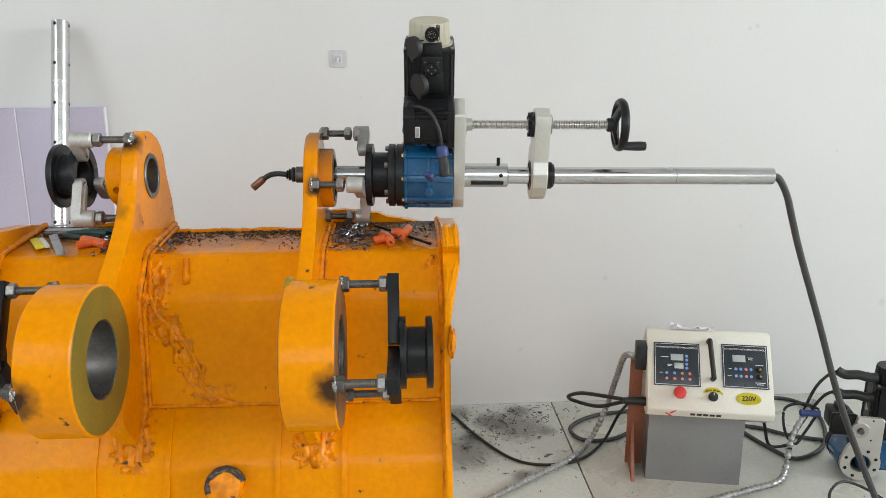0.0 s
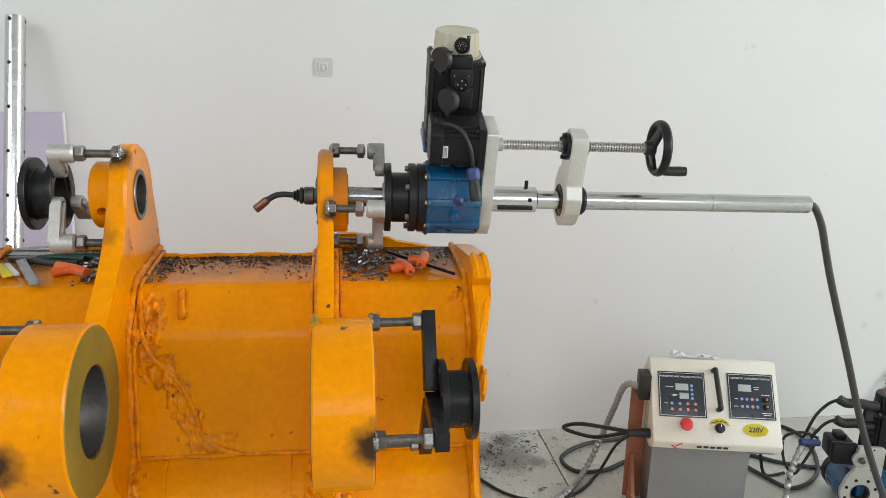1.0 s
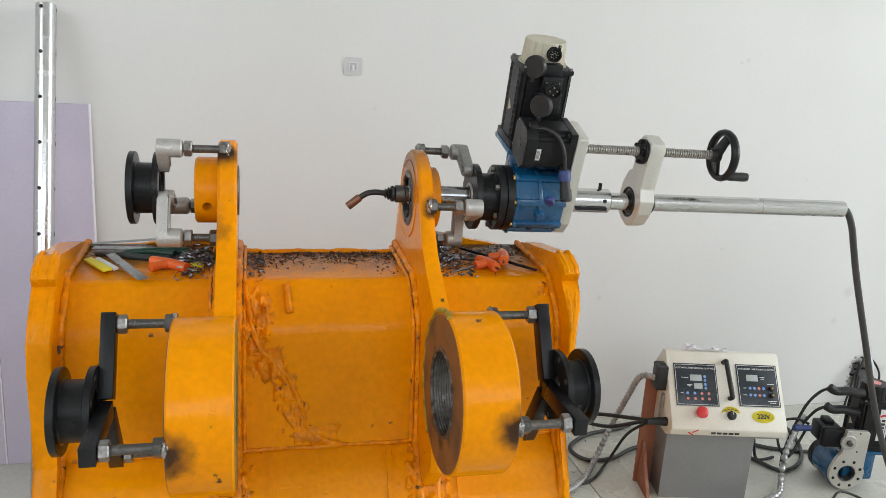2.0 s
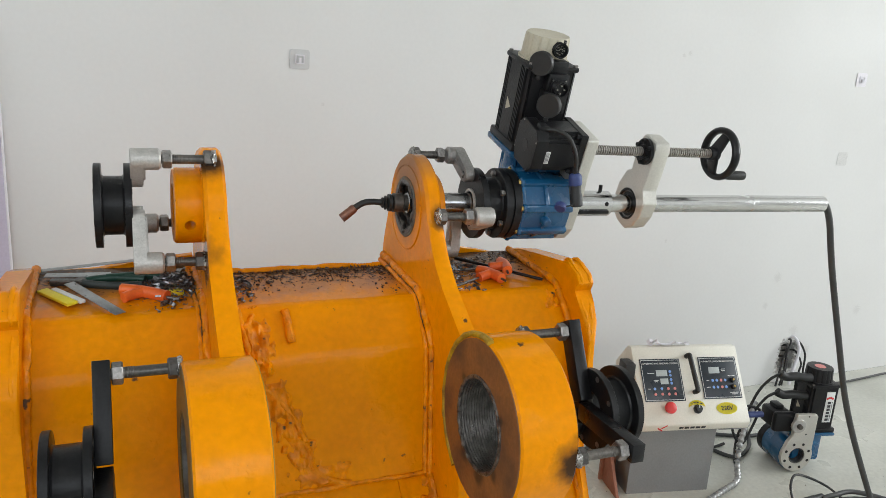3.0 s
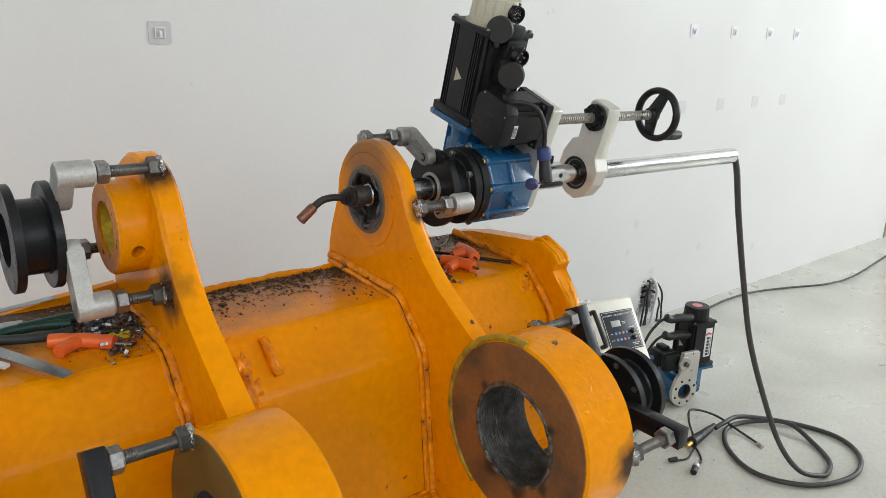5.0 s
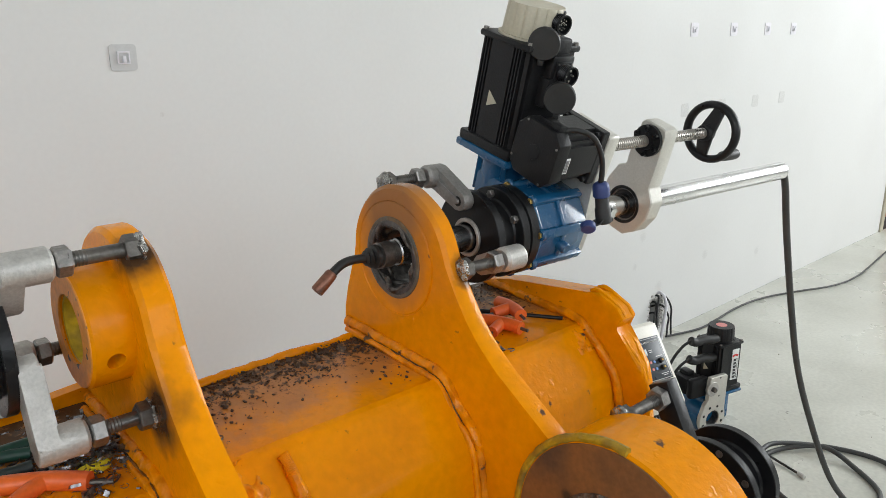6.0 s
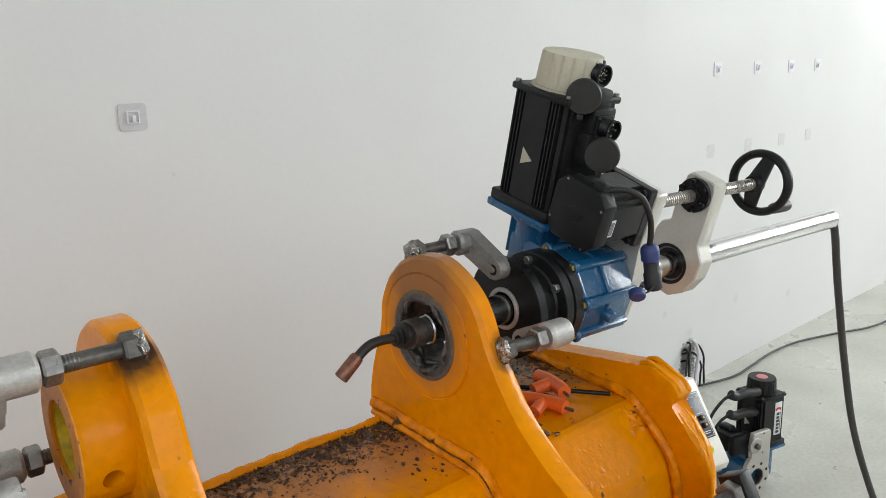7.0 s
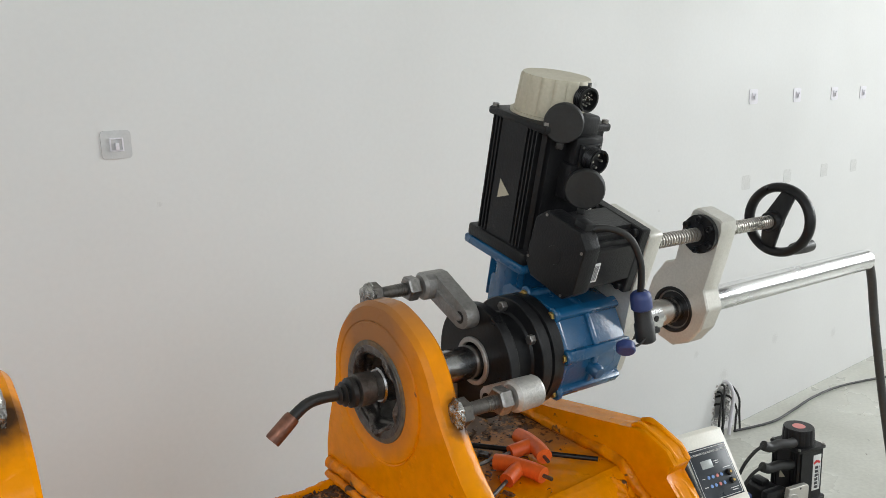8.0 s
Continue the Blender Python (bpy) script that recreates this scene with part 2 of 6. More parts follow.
def holed(bm, poly, x0, x1, centre, r, ch=0.003, seg=96, wobble=0.0):
    """A plate with the outline poly in (y, z), thick from x0 to x1, with one round hole about centre."""
    cy, cz = centre
    rows = []
    for i in range(seg):
        t = 2 * math.pi * i / seg
        dy, dz = math.cos(t), math.sin(t)
        best = 0
        for (ay, az), (by, bz) in zip(poly, poly[1:] + poly[:1]):
            ey, ez = by - ay, bz - az
            det = dy * -ez + dz * ey
            if abs(det) < 1e-9:
                continue
            k = ((ay - cy) * -ez + (az - cz) * ey) / det
            s = (dy * (az - cz) - dz * (ay - cy)) / det
            if k > 0 and -1e-6 <= s <= 1 + 1e-6:
                best = max(best, k)
        best += wobble * noise.noise((t * 3, x0 * 5, 1.0))
        pts = [(x0, r), (x0, best - ch), (x0 + ch, best), (x1 - ch, best), (x1, best - ch), (x1, r)]
        rows.append([bm.verts.new((x, cy + dy * q, cz + dz * q)) for x, q in pts])
    for i in range(seg):
        a, b = rows[i], rows[(i + 1) % seg]
        for k in range(len(a)):
            q = (k + 1) % len(a)
            bm.faces.new((a[k], a[q], b[q], b[k]))
    return bm


def smooth_path(pts, n=8):
    """Catmull-Rom through the points."""
    pts = [Vector(p) for p in pts]
    out = []
    for i in range(len(pts) - 1):
        p0, p1, p2, p3 = pts[max(i - 1, 0)], pts[i], pts[i + 1], pts[min(i + 2, len(pts) - 1)]
        for k in range(n):
            t = k / n
            out.append(0.5 * (2 * p1 + (p2 - p0) * t + (2 * p0 - 5 * p1 + 4 * p2 - p3) * t * t + (3 * p1 - p0 - 3 * p2 + p3) * t ** 3))
    return out + [pts[-1]]


def tube(bm, pts, r, n=8, seg=10, ribs=0.0, rough=0.0, pitch=0.0):
    """A hose along a smooth path; ribs: depth of conduit corrugation, rough: uneven weld-like radius."""
    path = smooth_path(pts, n) if n > 1 else [Vector(p) for p in pts]
    if pitch:
        even, carry = [path[0]], 0.0
        for a, b in zip(path, path[1:]):
            step = (b - a).length
            while carry + step >= pitch:
                a = a + (b - a).normalized() * (pitch - carry)
                even.append(a)
                step, carry = (b - a).length, 0.0
            carry += step
        path = even
    rings, up = [], Vector((0.13, 0.21, 0.97)).normalized()
    for i, p in enumerate(path):
        d = (path[min(i + 1, len(path) - 1)] - path[max(i - 1, 0)]).normalized()
        s = d.cross(up)
        if s.length < 0.05:
            s = d.cross(Vector((1, 0, 0)))
        s.normalize()
        u = s.cross(d)
        rr = r - (ribs if i % 2 else 0)
        rr_ = []
        for k in range(seg):
            t = 2 * math.pi * k / seg
            q = rr * (1 + rough * noise.noise(p * 70 + Vector((k * 0.45, 0, 0))))
            rr_.append(bm.verts.new(p + (s * math.cos(t) + u * math.sin(t)) * q))
        rings.append(rr_)
    for a, b in zip(rings, rings[1:]):
        for k in range(seg):
            j = (k + 1) % seg
            bm.faces.new((a[k], a[j], b[j], b[k]))
    bm.faces.new(rings[0][::-1])
    bm.faces.new(rings[-1])
    return bm


def hexnut(bm, x0, x1, af, centre=(0, 0), hole=0.0, turn=0.0):
    """A hexagon nut or head along x with chamfered corners."""
    r = af / 2 / math.cos(math.pi / 6)
    ch = r * 0.13
    prof = [(x0, r - ch), (x0 + ch, r), (x1 - ch, r), (x1, r - ch)]
    if hole:
        prof = [(x0, hole)] + prof + [(x1, hole)]
    else:
        prof = [(x0, 0)] + prof + [(x1, 0)]
    m = Matrix.Translation((0, *centre)) @ Matrix.Rotation(turn, 4, "X")
    return lathe(bm, prof, (0, 0, 0), "x", 6, bool(hole), m)


def blob(bm, centre, size, seed=0, seg=12, amount=0.35):
    """An uneven lump of weld metal."""
    r = bmesh.ops.create_icosphere(bm, subdivisions=3, radius=1)
    for v in r["verts"]:
        k = 1 + amount * noise.noise(v.co * 1.7 + Vector((seed, seed * 2.3, 0))) + 0.5 * amount * noise.noise(v.co * 5 + Vector((seed, 0, 3)))
        v.co = Vector(centre) + Vector((v.co.x * size[0], v.co.y * size[1], v.co.z * size[2])) * k
    return bm


def bead(bm, pts, r, seed=0.0, n=14):
    """A weld bead: a rippled, uneven rope laid along pts."""
    return tube(bm, [Vector(p) for p in pts], r, n, 10, r * 0.07, 0.27)


def stained(base, name, spots, colour, top=0.95, scale=40, rag=0.7):
    """The same surface with ragged dark halos round given points."""
    m = base.copy()
    m.name = name
    n, l = m.node_tree.nodes, m.node_tree.links
    b = n["Principled BSDF"]
    src = b.inputs["Base Color"].links[0].from_socket
    tc = n.new("ShaderNodeTexCoord")
    nz = n.new("ShaderNodeTexNoise")
    nz.inputs["Scale"].default_value, nz.inputs["Detail"].default_value = scale, 5
    l.new(tc.outputs["Object"], nz.inputs[0])
    for p, r in spots:
        d = n.new("ShaderNodeVectorMath")
        d.operation = "DISTANCE"
        l.new(tc.outputs["Object"], d.inputs[0])
        d.inputs[1].default_value = p
        a = n.new("ShaderNodeMath")
        a.operation = "MULTIPLY_ADD"
        l.new(nz.outputs[0], a.inputs[0])
        a.inputs[1].default_value = r * rag
        l.new(d.outputs["Value"], a.inputs[2])
        k = n.new("ShaderNodeMapRange")
        k.inputs[1].default_value, k.inputs[2].default_value, k.inputs[3].default_value, k.inputs[4].default_value = r * (0.4 + rag / 2), r * (1 + rag / 2), top, 0
        l.new(a.outputs[0], k.inputs[0])
        x = n.new("ShaderNodeMix")
        x.data_type = "RGBA"
        l.new(k.outputs[0], x.inputs[0])
        l.new(src, x.inputs[6])
        x.inputs[7].default_value = (*colour, 1)
        src = x.outputs[2]
    l.new(src, b.inputs["Base Color"])
    return m



# ---- room ----
def wall_with_openings(name, x0, x1, z1, holes, thick, m, label):
    """A wall in its own x-z plane, thick towards +y, cut by rectangular openings (x0, x1, z0, z1)."""
    xs = sorted({x0, x1, *(h[0] for h in holes), *(h[1] for h in holes)})
    zs = sorted({0, z1, *(h[2] for h in holes), *(h[3] for h in holes)})
    bm = B()
    for a, b in zip(xs, xs[1:]):
        for c, d in zip(zs, zs[1:]):
            if not any(h[0] <= a and b <= h[1] and h[2] <= c and d <= h[3] for h in holes):
                box(bm, (a, 0, c), (b, thick, d))
    bmesh.ops.remove_doubles(bm, verts=bm.verts, dist=1e-5)
    return solid(name, bm, SCUFFED if "north" in name else WALL, label, "wall", m, kind="structure", smooth=0)


OILY = stained(FLOOR, "oil_stained_concrete", [((0.24, 3.22, 0), 0.10), ((0.36, 3.30, 0), 0.07), ((0.14, 3.08, 0), 0.06), ((0.10, 3.30, 0), 0.08), ((0.45, 3.12, 0), 0.05), ((0.30, 2.80, 0), 0.05), ((0.10, 2.98, 0), 0.16), ((0.34, 3.16, 0), 0.14)], (0.115, 0.105, 0.088), 0.72)
SCUFFED = stained(WALL, "scuffed_wall_paint", [((1.28, 0, 1.57), 0.012), ((1.25, 0, 1.56), 0.010), ((0.73, 0, 0.56), 0.014), ((0.38, 0, 0.25), 0.012), ((2.0, 0, 0.56), 0.03), ((1.66, 0, 1.08), 0.008), ((1.29, 0, 0.77), 0.009),
                                               ((-0.26, 0, 1.31), 0.008), ((1.95, 0, 0.42), 0.02), ((2.6, 0, 0.35), 0.03), ((3.2, 0, 0.25), 0.03), ((2.17, 0, 0.27), 0.035), ((2.28, 0, 0.16), 0.03)], (0.52, 0.51, 0.50), 0.5, 170, 2.6)
WX0, WX1, WY0, WY1, WH = -4.0, 8.0, -5.0, 3.375, 4.8
wall_with_openings("wall_north", WX0, WX1, WH, [(2.10, 2.225, 0.05, 0.215), (5.22, 6.25, 0, 2.15)], 0.2, pose(0, WY1, 0), "white painted wall with scuffs and empty hooks")
wall_with_openings("wall_south", WX0, WX1, WH, [(-2.4, 3.2, 2.4, 4.7)], 0.2, pose(0, WY0 - 0.2, 0), "white wall with a wide window opening")
# opening made up to go with the west fill lamp
wall_with_openings("wall_west", 0, WY1 - WY0, WH, [(2.6, 6.2, 1.9, 4.1)], 0.2, pose(WX0, WY0, 0, 0, 0, 90), "unseen white wall with an added opening for the fill lamp")
wall_with_openings("wall_east", 0, WY1 - WY0, WH, [(2.1, 6.7, 2.0, 4.6)], 0.2, pose(WX1 + 0.2, WY0, 0, 0, 0, 90), "white wall with a wide window opening")
bm = B()
box(bm, (WX0 - 0.2, WY0 - 0.2, WH), (WX1 + 0.2, WY1 + 0.2, WH + 0.2))
solid("ceiling", bm, CEILING, "flat pale grey ceiling", "ceiling", kind="structure", smooth=0)
bm = B()
box(bm, (WX0 - 0.2, WY0 - 0.2, -0.2), (WX1 + 0.2, WY1 + 0.2, -0.012))
floor = solid("floor", bm, JOINT, "pale worn concrete floor cut into slabs", "floor", kind="structure", smooth=0)
for x0, x1 in ((WX0 - 0.2, 0.5175), (0.5225, 4.7), (4.705, WX1 + 0.2)):
    for y0, y1 in ((WY0 - 0.2, -1.2), (-1.195, WY1)):
        part("slab", box(B(), (x0, y0, -0.012), (x1, y1, 0), 0.0015), OILY, floor)

# broken socket hole low in the wall, with plaster crumbling round it
bm = B()
box(bm, (2.09, WY1 + 0.07, 0.04), (2.235, WY1 + 0.2, 0.225))
solid("hole_lining", bm, PLASTER, "rough dark plaster inside the socket hole", "wall hole", kind="structure")
bm = B()
for k in range(26):
    t = 2 * math.pi * k / 26
    x, z = 2.1625 + 0.064 * max(-1, min(1, 1.35 * math.cos(t))), 0.1325 + 0.084 * max(-1, min(1, 1.35 * math.sin(t)))
    blob(bm, (x, WY1 + 0.012, z), (0.016, 0.014, 0.014 + 0.006 * math.sin(k * 2.3)), k, amount=0.6)
solid("crumbled_plaster", bm, PLASTER_PALE, "crumbled pale plaster edge round the socket hole", "wall hole", kind="structure", smooth=0)
door = tagged(new("door_1"), "brown wooden door closed in a beige frame", "door", kind="structure")
part("leaf", box(B(), (5.28, WY1 + 0.12, 0.01), (6.19, WY1 + 0.16, 2.09), 0.003), BOARD_RED, door)
for x0, x1, z0, z1 in ((5.222, 5.28, 0.0, 2.148), (6.19, 6.248, 0.0, 2.148), (5.28, 6.19, 2.09, 2.148)):
    part("frame", box(B(), (x0, WY1 - 0.012, z0), (x1, WY1 + 0.19, z1), 0.003), BEIGE, door)


def rounded_plate(a, d):
    """A square plate with rounded corners, standing on the wall."""
    poly = []
    for k in range(4):
        for j in range(5):
            t = math.pi / 2 * (k + j / 4)
            cx, cz = (1 if k in (0, 3) else -1), (1 if k < 2 else -1)
            poly.append((cx * (a - 0.009) + 0.009 * math.cos(t), cz * (a - 0.009) * 0.95 + 0.009 * math.sin(t)))
    bm = prism(B(), poly, 0, d)
    bmesh.ops.transform(bm, matrix=Matrix.Rotation(-math.pi / 2, 4, "Z"), verts=bm.verts)
    return bm


def wall_hook(m, worn, backing=None):
    t = thing("wall_hook", m, ("square stick-on wall hook, its glint put in as white" if backing else "translucent square stick-on wall hook") if not worn else "pale mark of a removed stick-on hook", "wall hook", "hooks on the wall")
    a = 0.033
    part("backing", rounded_plate(a, 0.0008 if worn else 0.003), backing or (PLATE_CLEAR if not worn else SMUDGE), t)
    if not worn:
        bm = B()
        s = 0.015
        box(bm, (-s, -0.007, -s), (s, -0.003, -s + 0.003))
        box(bm, (-s, -0.007, s - 0.003), (s, -0.003, s))
        box(bm, (-s, -0.007, -s + 0.003), (-s + 0.003, -0.003, s - 0.003))
        box(bm, (s - 0.003, -0.007, -s + 0.003), (s, -0.003, s - 0.003))
        box(bm, (-0.004, -0.012, -0.012), (0.004, -0.003, 0.004), 0.001)
        part("hook", bm, FOAM_EDGE, t)
    return t


wall_hook(pose(-0.344, WY1, 1.456), False)
# the white backing paints in the glint on this row of hooks
for x in (2.304, 2.675, 3.033, 3.338):
    wall_hook(pose(x, WY1, 1.508), False, FOAM_EDGE)
for x in (2.279, 2.63, 2.982, 3.294):
    wall_hook(pose(x, WY1, 1.137), True)

# ---- excavator bucket ----
O = Vector((-0.374, 2.303, 1.18))
MB = Matrix.Translation(O) @ pose(0, 0, 0, 0, 0, -0.7)
bucket = thing("excavator_bucket", MB, "orange painted excavator bucket lying with its worn pin ears up", "excavator bucket")
LO = (-0.432, -0.298)
SCORCH = [((0.124, -0.585, -0.305), 0.055), ((-0.473, -0.575, -0.315), 0.055), ((-0.395, -0.068, 0.111), 0.046), ((-0.41, -0.125, -0.065), 0.055),
          ((0.058, -0.118, 0.000), 0.036), ((0.045, -0.125, -0.008), 0.022), ((0.06, 0.06, 0.10), 0.03)]


BROWNED = stained(ORANGE, "heat_browned_paint", [((0.030, 0.01, 0.07), 0.12), ((0.026, 0.005, 0.0), 0.085), ((-0.45, -0.006, 0.05), 0.03)], (0.30, 0.135, 0.05), 0.95, 12, 0.5)
PAINT = stained(BROWNED, "scorched_orange_paint", SCORCH, (0.022, 0.016, 0.013))


def dirty_plate():
    """Orange paint, with brown scraped dirt over its rear half."""
    m = ORANGE.copy()
    m.name = "dirty_top_plate"
    n, l = m.node_tree.nodes, m.node_tree.links
    b = n["Principled BSDF"]
    src = b.inputs["Base Color"].links[0].from_socket
    tc, sx = n.new("ShaderNodeTexCoord"), n.new("ShaderNodeSeparateXYZ")
    l.new(tc.outputs["Object"], sx.inputs[0])
    for scale, col, lo, hi, gain, top in ((9, (0.48, 0.20, 0.06), -0.085, 0.00, 0.16, 0.85), (26, (0.26, 0.125, 0.055), -0.02, 0.09, 0.19, 0.65), (70, (0.04, 0.028, 0.02), 0.035, 0.085, 0.24, 0.85)):
        nz = n.new("ShaderNodeTexNoise")
        nz.inputs["Scale"].default_value, nz.inputs["Detail"].default_value, nz.inputs["Roughness"].default_value = scale, 8, 0.65
        l.new(tc.outputs["Object"], nz.inputs[0])
        a = n.new("ShaderNodeMath")
        a.operation = "MULTIPLY_ADD"
        sb = n.new("ShaderNodeMath")
        sb.operation = "SUBTRACT"
        l.new(nz.outputs[0], sb.inputs[0])
        sb.inputs[1].default_value = 0.5
        l.new(sb.outputs[0], a.inputs[0])
        a.inputs[1].default_value = gain * 2.2
        l.new(sx.outputs["Y"], a.inputs[2])
        k = n.new("ShaderNodeMapRange")
        k.inputs[1].default_value, k.inputs[2].default_value, k.inputs[3].default_value, k.inputs[4].default_value = lo, hi, 0, top
        l.new(a.outputs[0], k.inputs[0])
        x = n.new("ShaderNodeMix")
        x.data_type = "RGBA"
        l.new(k.outputs[0], x.inputs[0])
        l.new(src, x.inputs[6])
        x.inputs[7].default_value = (*col, 1)
        src = x.outputs[2]
    l.new(src, b.inputs["Base Color"])
    return m


RING_SOOT = stained(RING_FACE, "sooty_brown_primer", [((0.018, -0.432 + 0.092 * math.cos(radians(a)), -0.298 + 0.092 * math.sin(radians(a))), r) for a, r in ((-60, 0.020), (-100, 0.024), (-140, 0.016), (40, 0.012), (150, 0.011))], (0.016, 0.013, 0.011), 0.85)
TOP_DIRT = dirty_plate()


def sheet(bm, profile, x0, x1, thick, nx=60, dent=0.0015, fine=4, freq=1.0):
    """A bent plate: a (y, z) profile drawn along x, with slight dents; thick lies behind it."""
    pts = []
    for (a, b), (c, d) in zip(profile, profile[1:]):
        for k in range(fine):
            pts.append((a + (c - a) * k / fine, b + (d - b) * k / fine))
    pts.append(profile[-1])
    nrm = []
    for i in range(len(pts)):
        a, b = pts[max(i - 1, 0)], pts[min(i + 1, len(pts) - 1)]
        ty, tz = b[0] - a[0], b[1] - a[1]
        q = math.hypot(ty, tz) or 1
        nrm.append((tz / q, -ty / q))
    grid = []
    for side in (0, 1):
        rows = []
        for i in range(nx + 1):
            x = x0 + (x1 - x0) * i / nx
            row = []
            for (y, z), (ny, nz) in zip(pts, nrm):
                w = dent * (noise.noise((x * 7 * freq, y * 7 * freq, z * 7 * freq)) + 0.4 * noise.noise((x * 23 * freq, y * 23 * freq, z * 23 * freq)))
                k = w - (thick if side else 0)
                row.append(bm.verts.new((x, y + ny * k, z + nz * k)))
            rows.append(row)
        grid.append(rows)
    g0, g1 = grid
    for i in range(nx):
        for j in range(len(pts) - 1):
            bm.faces.new((g0[i][j], g0[i + 1][j], g0[i + 1][j + 1], g0[i][j + 1]))
            bm.faces.new((g1[i][j], g1[i][j + 1], g1[i + 1][j + 1], g1[i + 1][j]))
    for i in range(nx):
        for j in (0, len(pts) - 1):
            bm.faces.new((g0[i][j], g1[i][j], g1[i + 1][j], g0[i + 1][j]))
    for j in range(len(pts) - 1):
        for i in (0, nx):
            bm.faces.new((g0[i][j], g0[i][j + 1], g1[i][j + 1], g1[i][j]))
    return bm


def ragged(bm):
    """Sink the rim of a weld pad unevenly into the plate behind it, so that no straight border shows."""
    xs, zs = [v.co.x for v in bm.verts], [v.co.z for v in bm.verts]
    cx, cz, hx, hz = (min(xs) + max(xs)) / 2, (min(zs) + max(zs)) / 2, (max(xs) - min(xs)) / 2, (max(zs) - min(zs)) / 2
    for v in bm.verts:
        f = 1 - math.hypot((v.co.x - cx) / hx, (v.co.z - cz) / hz) + 0.55 * noise.noise(v.co * 60)
        sink = 0.022 * min(1, max(0, 0.42 - f))
        v.co.y += sink
        v.co.z -= sink * 0.4
    return bm


U0, U1 = -0.715, 0.36
# between the ears the top plate ends short, in a rolled rear edge
for x0, x1, yb, zb in ((U0, -0.385, 0.138, -0.146), (-0.385, 0.035, 0.105, -0.157), (0.035, U1, 0.138, -0.146)):
    part("top_plate", sheet(B(), [(yb, zb), (-0.118, -0.164)], x0, x1, 0.02, 40, 0.0015, 14), TOP_DIRT, bucket, "worn top plate with bare scraped patches")
part("front_panel", sheet(B(), [(-0.110, -0.1605), (-0.119, -0.1635), (-0.128, -0.170), (-0.134, -0.177), (-0.180, -0.229), (-0.186, -0.237), (-0.1905, -0.246), (-0.194, -0.258), (-0.1965, -0.272), (-0.228, -0.51)], U0, U1, 0.016), ORANGE, bucket)
part("lower_shell", sheet(B(), [(-0.215, -0.505), (-0.262, -0.545), (-0.312, -0.62), (-0.345, -0.74), (-0.352, -0.9), (-0.32, -1.05), (-0.25, -1.178)], U0, U1, 0.02, 60, 0.002, 6), ORANGE, bucket)
for x0, x1, yb, zb in ((U0, -0.385, 0.138, -0.150), (-0.385, 0.035, 0.105, -0.161), (0.035, U1, 0.138, -0.150)):
    part("back_plate", sheet(B(), [(0.44, -1.178), (0.44, -0.9), (0.36, -0.55), (yb, zb)], x0, x1, 0.02, 20), ORANGE, bucket)
part("floor_plate", sheet(B(), [(0.43, -1.165), (-0.25, -1.165)], U0, U1, 0.012, 8), ORANGE, bucket)

SIDE = [(0.14, -0.14), (0.06, -0.122), (-0.13, -0.099), (-0.148, -0.096), (-0.186, -0.113), (-0.201, -0.131), (-0.181, -0.152), (-0.206, -0.172), (-0.240, -0.203),
        (-0.260, -0.240), (-0.266, -0.30), (-0.260, -0.40), (-0.264, -0.5), (-0.31, -0.585), (-0.355, -0.70), (-0.378, -0.85), (-0.37, -0.98), (-0.33, -1.09), (-0.27, -1.18),
        (0.45, -1.18), (0.45, -0.9), (0.37, -0.55)]


def thinned(x, z):
    """The plates are thick at their heads and dressed thinner below."""
    k = min(1, max(0, (-0.16 - z) / 0.11))
    return x - 0.026 * k * k * (3 - 2 * k) * max(0, min(1, (x - 0.352) / 0.03))


for a, b in ((0.350, 0.390), (-0.752, -0.708)):
    bm = B()
    prism(bm, SIDE, a, b, 0.005)
    bmesh.ops.triangulate(bm, faces=[f for f in bm.faces if len(f.verts) > 4])
    for v in bm.verts:
        v.co.x = thinned(v.co.x, v.co.z)
    part("side_plate", bm, PAINT, bucket)
    for q in (a + 0.010, b - 0.010):
        part("rough_edge", tube(B(), [(thinned(q, z) - (0.004 if q > 0.37 and z < -0.2 else 0), y + 0.006, z) for y, z in SIDE[2:16]], 0.0048, 14, 10, 0.0, 0.3), PAINT, bucket, "flame-cut painted edge")


def lip(pts):
    """A wavy upright back edge along x, (x, z) outline, 18 mm thick."""
    bm = B()
    a = [bm.verts.new((x, 0.136, z)) for x, z in pts]
    b = [bm.verts.new((x, 0.156, z)) for x, z in pts]
    bm.faces.new(a), bm.faces.new(b[::-1])
    for i in range(len(a)):
        j = (i + 1) % len(a)
        bm.faces.new((a[i], b[i], b[j], a[j]))
    return bm


part("back_lip", lip([(0.06, -0.17), (0.06, -0.112), (0.10, -0.110), (0.15, -0.118), (0.19, -0.121), (0.21, -0.131), (0.27, -0.141), (0.33, -0.155), (0.365, -0.16), (0.365, -0.17)]), PAINT, bucket)
part("back_lip", lip([(-0.69, -0.17), (-0.69, -0.152), (-0.6, -0.148), (-0.53, -0.136), (-0.45, -0.128), (-0.41, -0.124), (-0.41, -0.17)]), PAINT, bucket)

ARC = [(-0.004 + 0.1165 * math.cos(radians(a)), 0.1165 * math.sin(radians(a))) for a in range(0, 163, 6)]
